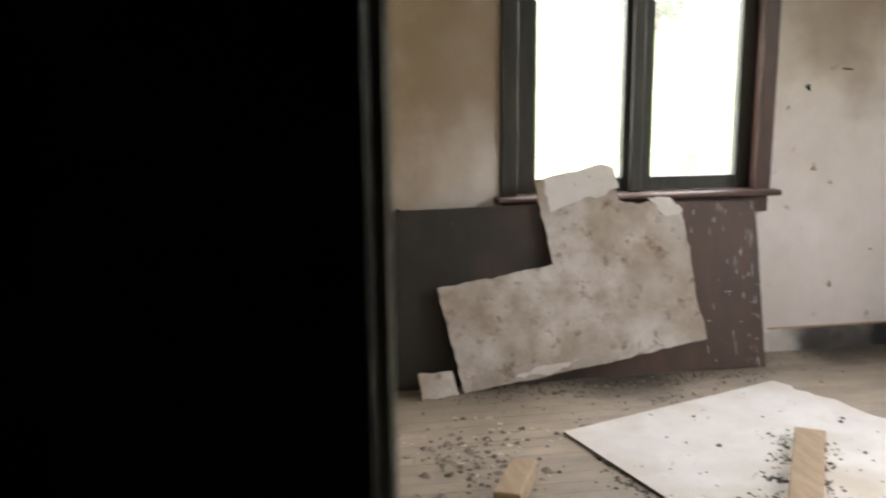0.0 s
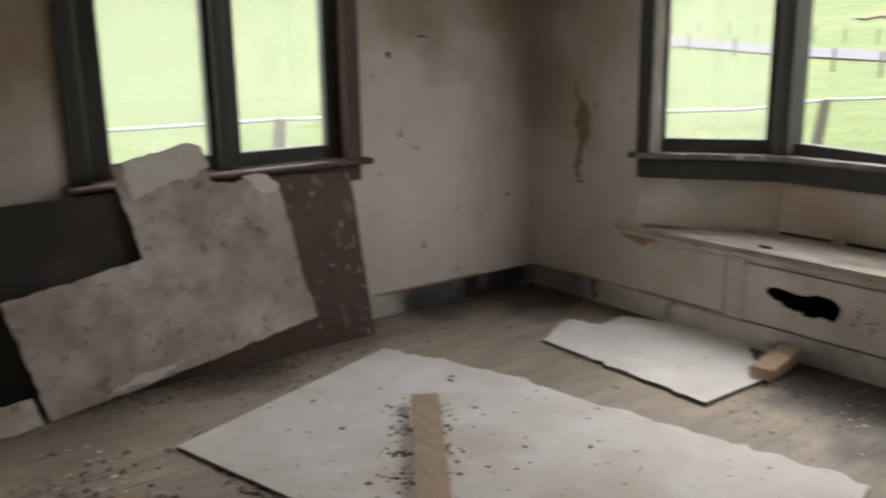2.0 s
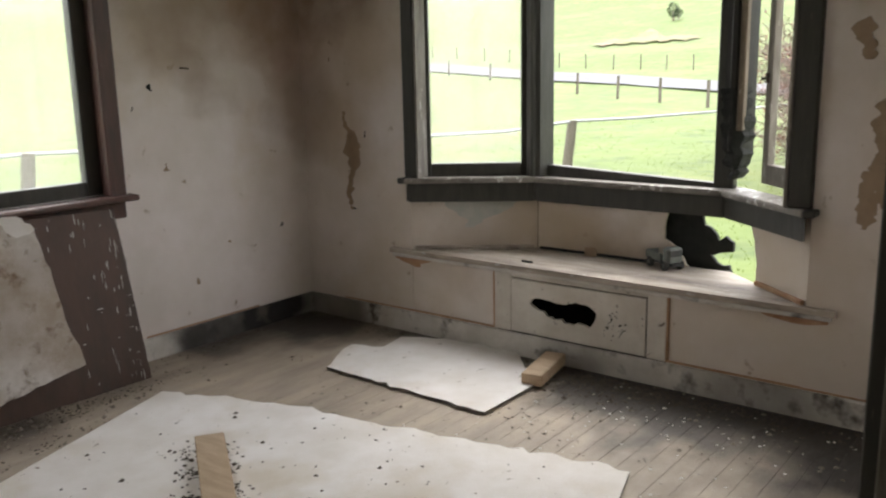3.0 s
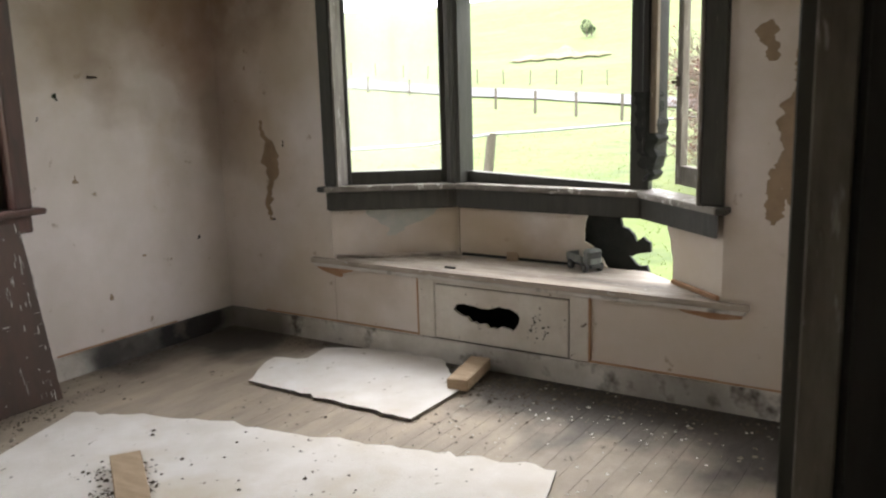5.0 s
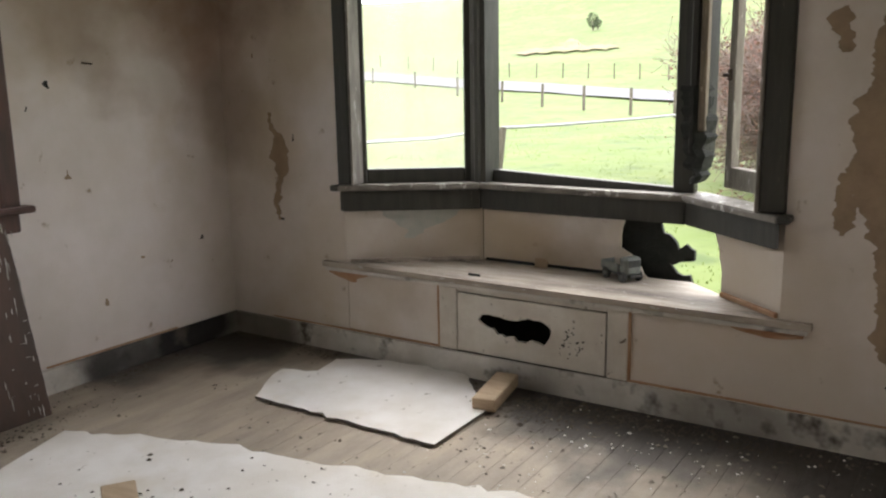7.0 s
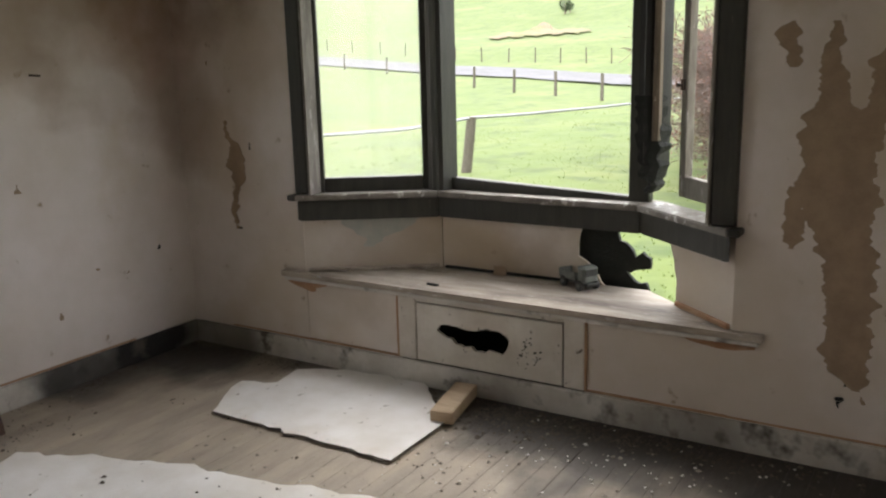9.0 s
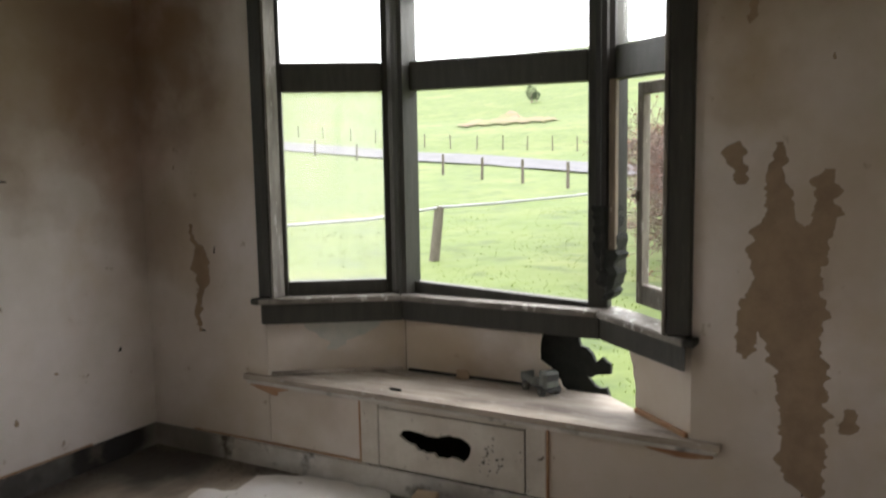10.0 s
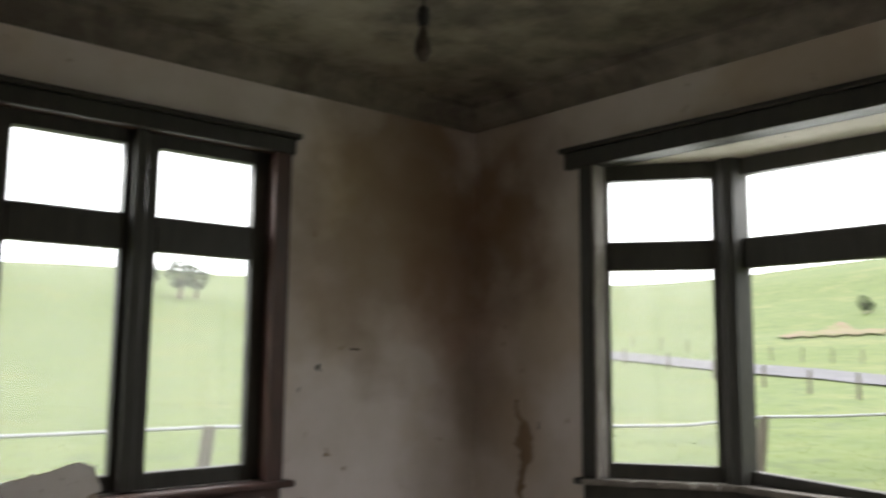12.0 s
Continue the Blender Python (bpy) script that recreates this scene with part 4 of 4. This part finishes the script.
crumbs("floor_dirt", [(-2.63, -1.25, 0.03, 0.25, 260, 0.004, 0.016), (-2.5, -1.9, 0.03, 0.25, 200, 0.004, 0.016), (-2.1, -0.62, 0.3, 0.05, 120, 0.003, 0.012), (-0.75, -1.35, 0.02, 0.3, 160, 0.003, 0.01), (-0.5, -1.9, 0.15, 0.02, 120, 0.003, 0.01), (-0.12, -2.3, 0.07, 0.7, 1500, 0.003, 0.012), (-0.2, -2.1, 0.1, 0.25, 500, 0.004, 0.016), (-0.5, -0.08, 0.3, 0.04, 500, 0.003, 0.01), (-0.08, -0.7, 0.04, 0.4, 500, 0.003, 0.01), (-2.2, -0.33, 0.5, 0.06, 700, 0.003, 0.012)], DIRT, "drifts of dark dirt along the wall's foot", 33, 0.001)

crumbs("pale_flecks", [(-0.8, -2.5, 0.35, 0.5, 60, 0.004, 0.012), (-1.2, -2.9, 0.4, 0.4, 25, 0.004, 0.010), (-3.1, -1.0, 0.2, 0.2, 50, 0.006, 0.02), (-0.35, -2.9, 0.15, 0.5, 40, 0.004, 0.012)], SHEET, "pale flakes of plaster lying on the floorboards", 35, 0.003)

# ---- outdoors ----
EYE = (-3.5, -3.8)
RADII = [0, 18, 40, 48, 55, 62, 95, 150, 210, 320, 600, 1500]
LEVEL = [-0.62, -0.58, 0.0, 0.30, 0.75, 1.3, 5.2, 16.5, 22.5, 24.0, 20.0, 10.0]
def ground_z(x, y):
    r = math.hypot(x - EYE[0], y - EYE[1])
    z = float(np.interp(r, RADII, LEVEL))
    ang = math.atan2(y - EYE[1], x - EYE[0])
    k = min(1.0, max(0.0, (r - 60) / 80))
    z += k * (3.0 * math.sin(ang * 5 + 1.2) + 2.0 * noise.noise((x * 0.012, y * 0.012, 0)) * 2)
    z -= k * 5.0 * min(1.0, max(0.0, (math.degrees(ang) - 48) / 15))
    z += 0.05 * noise.noise((x * 0.4, y * 0.4, 3)) * min(1, r / 15)
    return z

verts, faces = [], []
rs = [0.5 * 1.065 ** i for i in range(128)]
NA = 192
for r in rs:
    for k in range(NA):
        a = 2 * math.pi * k / NA
        x, y = EYE[0] + r * math.cos(a), EYE[1] + r * math.sin(a)
        verts.append((x, y, ground_z(x, y)))
for i in range(len(rs) - 1):
    for k in range(NA):
        j = (k + 1) % NA
        faces.append((i * NA + k, (i + 1) * NA + k, (i + 1) * NA + j, i * NA + j))
faces.append(tuple(range(NA)))
me = bpy.data.meshes.new("ground")
me.from_pydata(verts, [], faces)
me.materials.append(GRASS)
for p in me.polygons:
    p.use_smooth = True
tagged(new("ground", me), "bright green hilly pasture around the house", "grass", kind="structure")

# road: a sealed strip along the foot of the hill, nearer to the south
BEARING = [-40, 0, 20, 26, 31, 34, 39, 55]
ROAD_R = [22, 34, 47, 53, 56.5, 60, 66, 95]
NEAR_R = [14, 25, 34, 40, 46.5, 54, 61, 88]
FAR_R = [32, 46, 59, 61, 64, 69, 76, 108]
verts, faces = [], []
for k in range(90):
    a = -40 + k
    for d in (-3.4, -1.2, 1.2, 3.4):
        r = float(np.interp(a, BEARING, ROAD_R)) + d
        x, y = EYE[0] + r * math.cos(radians(a)), EYE[1] + r * math.sin(radians(a))
        verts.append((x, y, ground_z(x, y) + 0.09))
for k in range(89):
    for q in range(3):
        i = k * 4 + q
        faces.append((i, i + 1, i + 5, i + 4))
me = bpy.data.meshes.new("road")
me.from_pydata(verts, [], faces)
me.materials.append(ASPHALT)
tagged(new("road", me), "grey sealed country road below the hill", "road", kind="structure")

# clay bank on the hill
verts, faces = [], []
for k in range(31):
    a = radians(21.6 + k * 0.22)
    wob = 0.4 * math.sin(k * 1.1) + 0.3 * math.sin(k * 2.7)
    for q in range(4):
        r = 82 + wob * 3 + q * (6.0 * (0.75 + 0.25 * math.sin(k * 0.55)) * math.sin(math.pi * (k + 0.5) / 31.5) + 0.1)
        x, y = EYE[0] + r * math.cos(a), EYE[1] + r * math.sin(a)
        verts.append((x, y, ground_z(x, y) + 0.16))
for k in range(30):
    for q in range(3):
        i = k * 4 + q
        faces.append((i, i + 1, i + 5, i + 4))
me = bpy.data.meshes.new("clay_bank")
me.from_pydata(verts, [], faces)
me.materials.append(CLAY)
tagged(new("ground_clay_bank", me), "bare brown clay slip on the hillside", "bank", kind="structure")

# near fence: posts with a sagging pipe rail
RAIL = [(-9.0, 9.9, 0.44), (-4.0, 9.3, 0.42), (0.2, 8.6, 0.43), (2.2, 8.1, 0.47), (5.5, 6.8, 0.42), (7.7, 5.5, 0.40), (9.5, 4.85, 0.38), (11.35, 4.5, 0.47), (13.0, 4.1, 0.44), (16.0, 3.45, 0.43), (22.0, 2.2, 0.47), (29.0, 0.6, 0.47)]
fence = thing("pipe_fence", "pale pipe rail fence on weathered wooden posts", "fence")
part("rail", sweep(RAIL, 0.028, 8), PIPE, fence)
for i, (x, y, z) in enumerate(RAIL):
    g = ground_z(x, y) - 0.1
    if i in (0, 3, 7, 10):
        part("post", sweep([(x - 0.09, y + 0.1, g), (x - 0.03, y + 0.03, 0.1), (x, y, z + 0.02)], [0.105, 0.10, 0.095], 10), POST, fence)

def fence_posts(r, a0, a1, step, h, size):
    first = None
    a = a0
    while a < a1:
        ang = radians(a)
        rr = float(np.interp(a, BEARING, r))
        x, y = EYE[0] + rr * math.cos(ang), EYE[1] + rr * math.sin(ang)
        m = pose(x, y, ground_z(x, y) - 0.1, random.uniform(-2, 2), random.uniform(-2, 2), a)
        if first is None:
            first = tagged(part("fence_post", sweep([(0, 0, 0), (0, 0, h * 0.5), (0, 0, h)], [size, size * 0.95, size * 0.9], 7), POST), "weathered wooden fence post beside the road", "fence post", "roadside fence posts")
            first.matrix_world = m
        else:
            copy_thing(first, m)
        a += step * random.uniform(0.93, 1.07)

fence_posts(NEAR_R, -4.5, 50, 2.8, 1.15, 0.075)
fence_posts(FAR_R, -4, 50, 1.7, 1.1, 0.05)

# bare twiggy shrub beside the house
def shrub(x, y, height, seed):
    rnd = random.Random(seed)
    tree = thing("bare_shrub", "leafless twiggy shrub with pinkish buds", "shrub", at=pose(x, y, ground_z(x, y) - 0.05))
    verts, faces, tips = [], [], []
    def limb(p, d, length, r, depth):
        n = 4
        for s in range(n):
            q = p + d * length / n
            u = d.orthogonal().normalized()
            w = d.cross(u)
            k = len(verts)
            r2 = r * (1 - 0.14)
            for c, rad in ((p, r), (q, r2)):
                for t in range(3):
                    verts.append(tuple(c + (u * math.cos(t * 2.094) + w * math.sin(t * 2.094)) * rad))
            faces.extend([(k + t, k + (t + 1) % 3, k + 3 + (t + 1) % 3, k + 3 + t) for t in range(3)])
            p, r = q, r2
            d = (d + Vector((rnd.gauss(0, 0.16), rnd.gauss(0, 0.16), rnd.gauss(0.02, 0.12)))).normalized()
            if depth < 5 and (s > 0 or depth):
                for _ in range(1 if rnd.random() < 0.75 else 2):
                    nd = (d + Vector((rnd.gauss(0, 0.55), rnd.gauss(0, 0.55), rnd.gauss(0.05, 0.45)))).normalized()
                    limb(p, nd, length * rnd.uniform(0.55, 0.75), max(r * 0.6, 0.006), depth + 1)
        tips.append(p)
    for i in range(11):
        a = i * 0.571 + rnd.uniform(-0.3, 0.3)
        limb(Vector((0.12 * math.cos(a), 0.12 * math.sin(a), 0)), Vector((0.28 * math.cos(a), 0.28 * math.sin(a), 1)).normalized(), height * 0.5, 0.03, 1)
    me = bpy.data.meshes.new("branches")
    me.from_pydata(verts, [], faces)
    me.materials.append(BARK)
    twigs = tagged(new("branchwork", me), kind="stuff")
    twigs.parent = tree
    bv, bf = [], []
    for p in tips:
        if rnd.random() < 0.8:
            k, s = len(bv), rnd.uniform(0.015, 0.035)
            bv += [tuple(p + Vector((rnd.uniform(-s, s), rnd.uniform(-s, s), rnd.uniform(-s, s)))) for _ in range(4)]
            bf += [(k, k + 1, k + 2), (k, k + 2, k + 3), (k, k + 1, k + 3)]
    me = bpy.data.meshes.new("buds")
    me.from_pydata(bv, [], bf)
    me.materials.append(BUD)
    buds = tagged(new("bud_cluster", me), kind="stuff")
    buds.parent = tree

for sx, sy, sh, sd in ((9.6, -0.7, 2.9, 3), (11.2, 0.2, 3.0, 4), (12.8, 0.1, 3.1, 5), (14.2, 1.0, 3.2, 6), (10.6, -1.2, 2.9, 7), (12.2, -1.0, 3.2, 8), (15.8, 1.3, 3.4, 9), (14.4, -0.3, 3.3, 10)):
    shrub(sx, sy - 1.2, sh, sd)

# far trees on the hill
def far_tree(x, y, h, seed):
    rnd = random.Random(seed)
    z = ground_z(x, y)
    tree = thing("tree", "dark rounded tree on the far hillside", "tree", "trees on the hill", at=pose(x, y, z - 0.2))
    part("trunk", sweep([(0, 0, 0), (0.1, 0, h * 0.3), (0, 0.1, h * 0.6)], [h * 0.05, h * 0.04, h * 0.02], 7), BARK, tree)
    verts, faces = [], []
    for _ in range(900):
        d = Vector((rnd.gauss(0, 1), rnd.gauss(0, 1), rnd.gauss(0, 1))).normalized() * rnd.uniform(0.4, 1) ** 0.5
        p = Vector((d.x * h * 0.34, d.y * h * 0.34, h * 0.62 + d.z * h * 0.36))
        p *= 1 + 0.18 * noise.noise(p * 0.8 + Vector((seed, 0, 0)))
        s = h * rnd.uniform(0.02, 0.05)
        k = len(verts)
        verts += [tuple(p + Vector((rnd.uniform(-s, s), rnd.uniform(-s, s), rnd.uniform(-s, s)))) for _ in range(4)]
        faces += [(k, k + 1, k + 2), (k, k + 2, k + 3)]
    me = bpy.data.meshes.new("crown")
    me.from_pydata(verts, [], faces)
    me.materials.append(LEAF)
    new("crown", me).parent = tree

for r, a, h, s in ((108, 23.3, 2.2, 1), (109, 23.0, 1.6, 2), (112, 66.6, 5.5, 3), (114, 65.6, 4.5, 4), (118, 68.5, 3.6, 5)):
    far_tree(EYE[0] + r * math.cos(radians(a)), EYE[1] + r * math.sin(radians(a)), h, s)

# grass tufts on the near pasture
rnd = random.Random(77)
verts, faces = [], []
for _ in range(26000):
    r, a = rnd.uniform(5.5, 32) , radians(rnd.uniform(5, 100))
    x, y = EYE[0] + r * math.cos(a), EYE[1] + r * math.sin(a)
    if x < 0.8 and y < 0.5:
        continue
    if noise.noise((x * 0.5, y * 0.5, 1)) < rnd.uniform(-0.5, 0.3):
        continue
    z = ground_z(x, y)
    s = rnd.uniform(0.018, 0.04)
    for _ in range(2):
        b = rnd.uniform(0, 6.28)
        k = len(verts)
        dx, dy = math.cos(b) * s * 0.35, math.sin(b) * s * 0.35
        lx, ly = rnd.gauss(0, s * 0.5), rnd.gauss(0, s * 0.5)
        verts += [(x - dx, y - dy, z - 0.02), (x + dx, y + dy, z - 0.02), (x + lx, y + ly, z + s)]
        faces.append((k, k + 1, k + 2))
me = bpy.data.meshes.new("grass_tufts")
me.from_pydata(verts, [], faces)
me.materials.append(BLADE)
tagged(new("grass_tufts", me), "short tufts of green pasture grass", "grass", kind="stuff")

# ---- floor boards, one by one ----
floor = tagged(new("floor"), "dusty worn bare timber floorboards", "floor", kind="structure")
part("subfloor", box((X0 - T, Y0 + 0.001, -0.08), (0.0, 0.0, -0.022)), ROT, floor)
BW = 0.086
board_mesh = None
n_boards = int(-Y0 / BW) + 1
for i in range(n_boards):
    y = -0.001 - i * BW
    if board_mesh is None:
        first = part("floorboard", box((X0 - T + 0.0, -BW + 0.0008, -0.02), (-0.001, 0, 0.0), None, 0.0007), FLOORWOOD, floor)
        board_mesh = first.data
        ob = first
    else:
        ob = new("floorboard", board_mesh)
        ob.parent = floor
    ob.location = (0, y, random.uniform(-0.0006, 0.0))
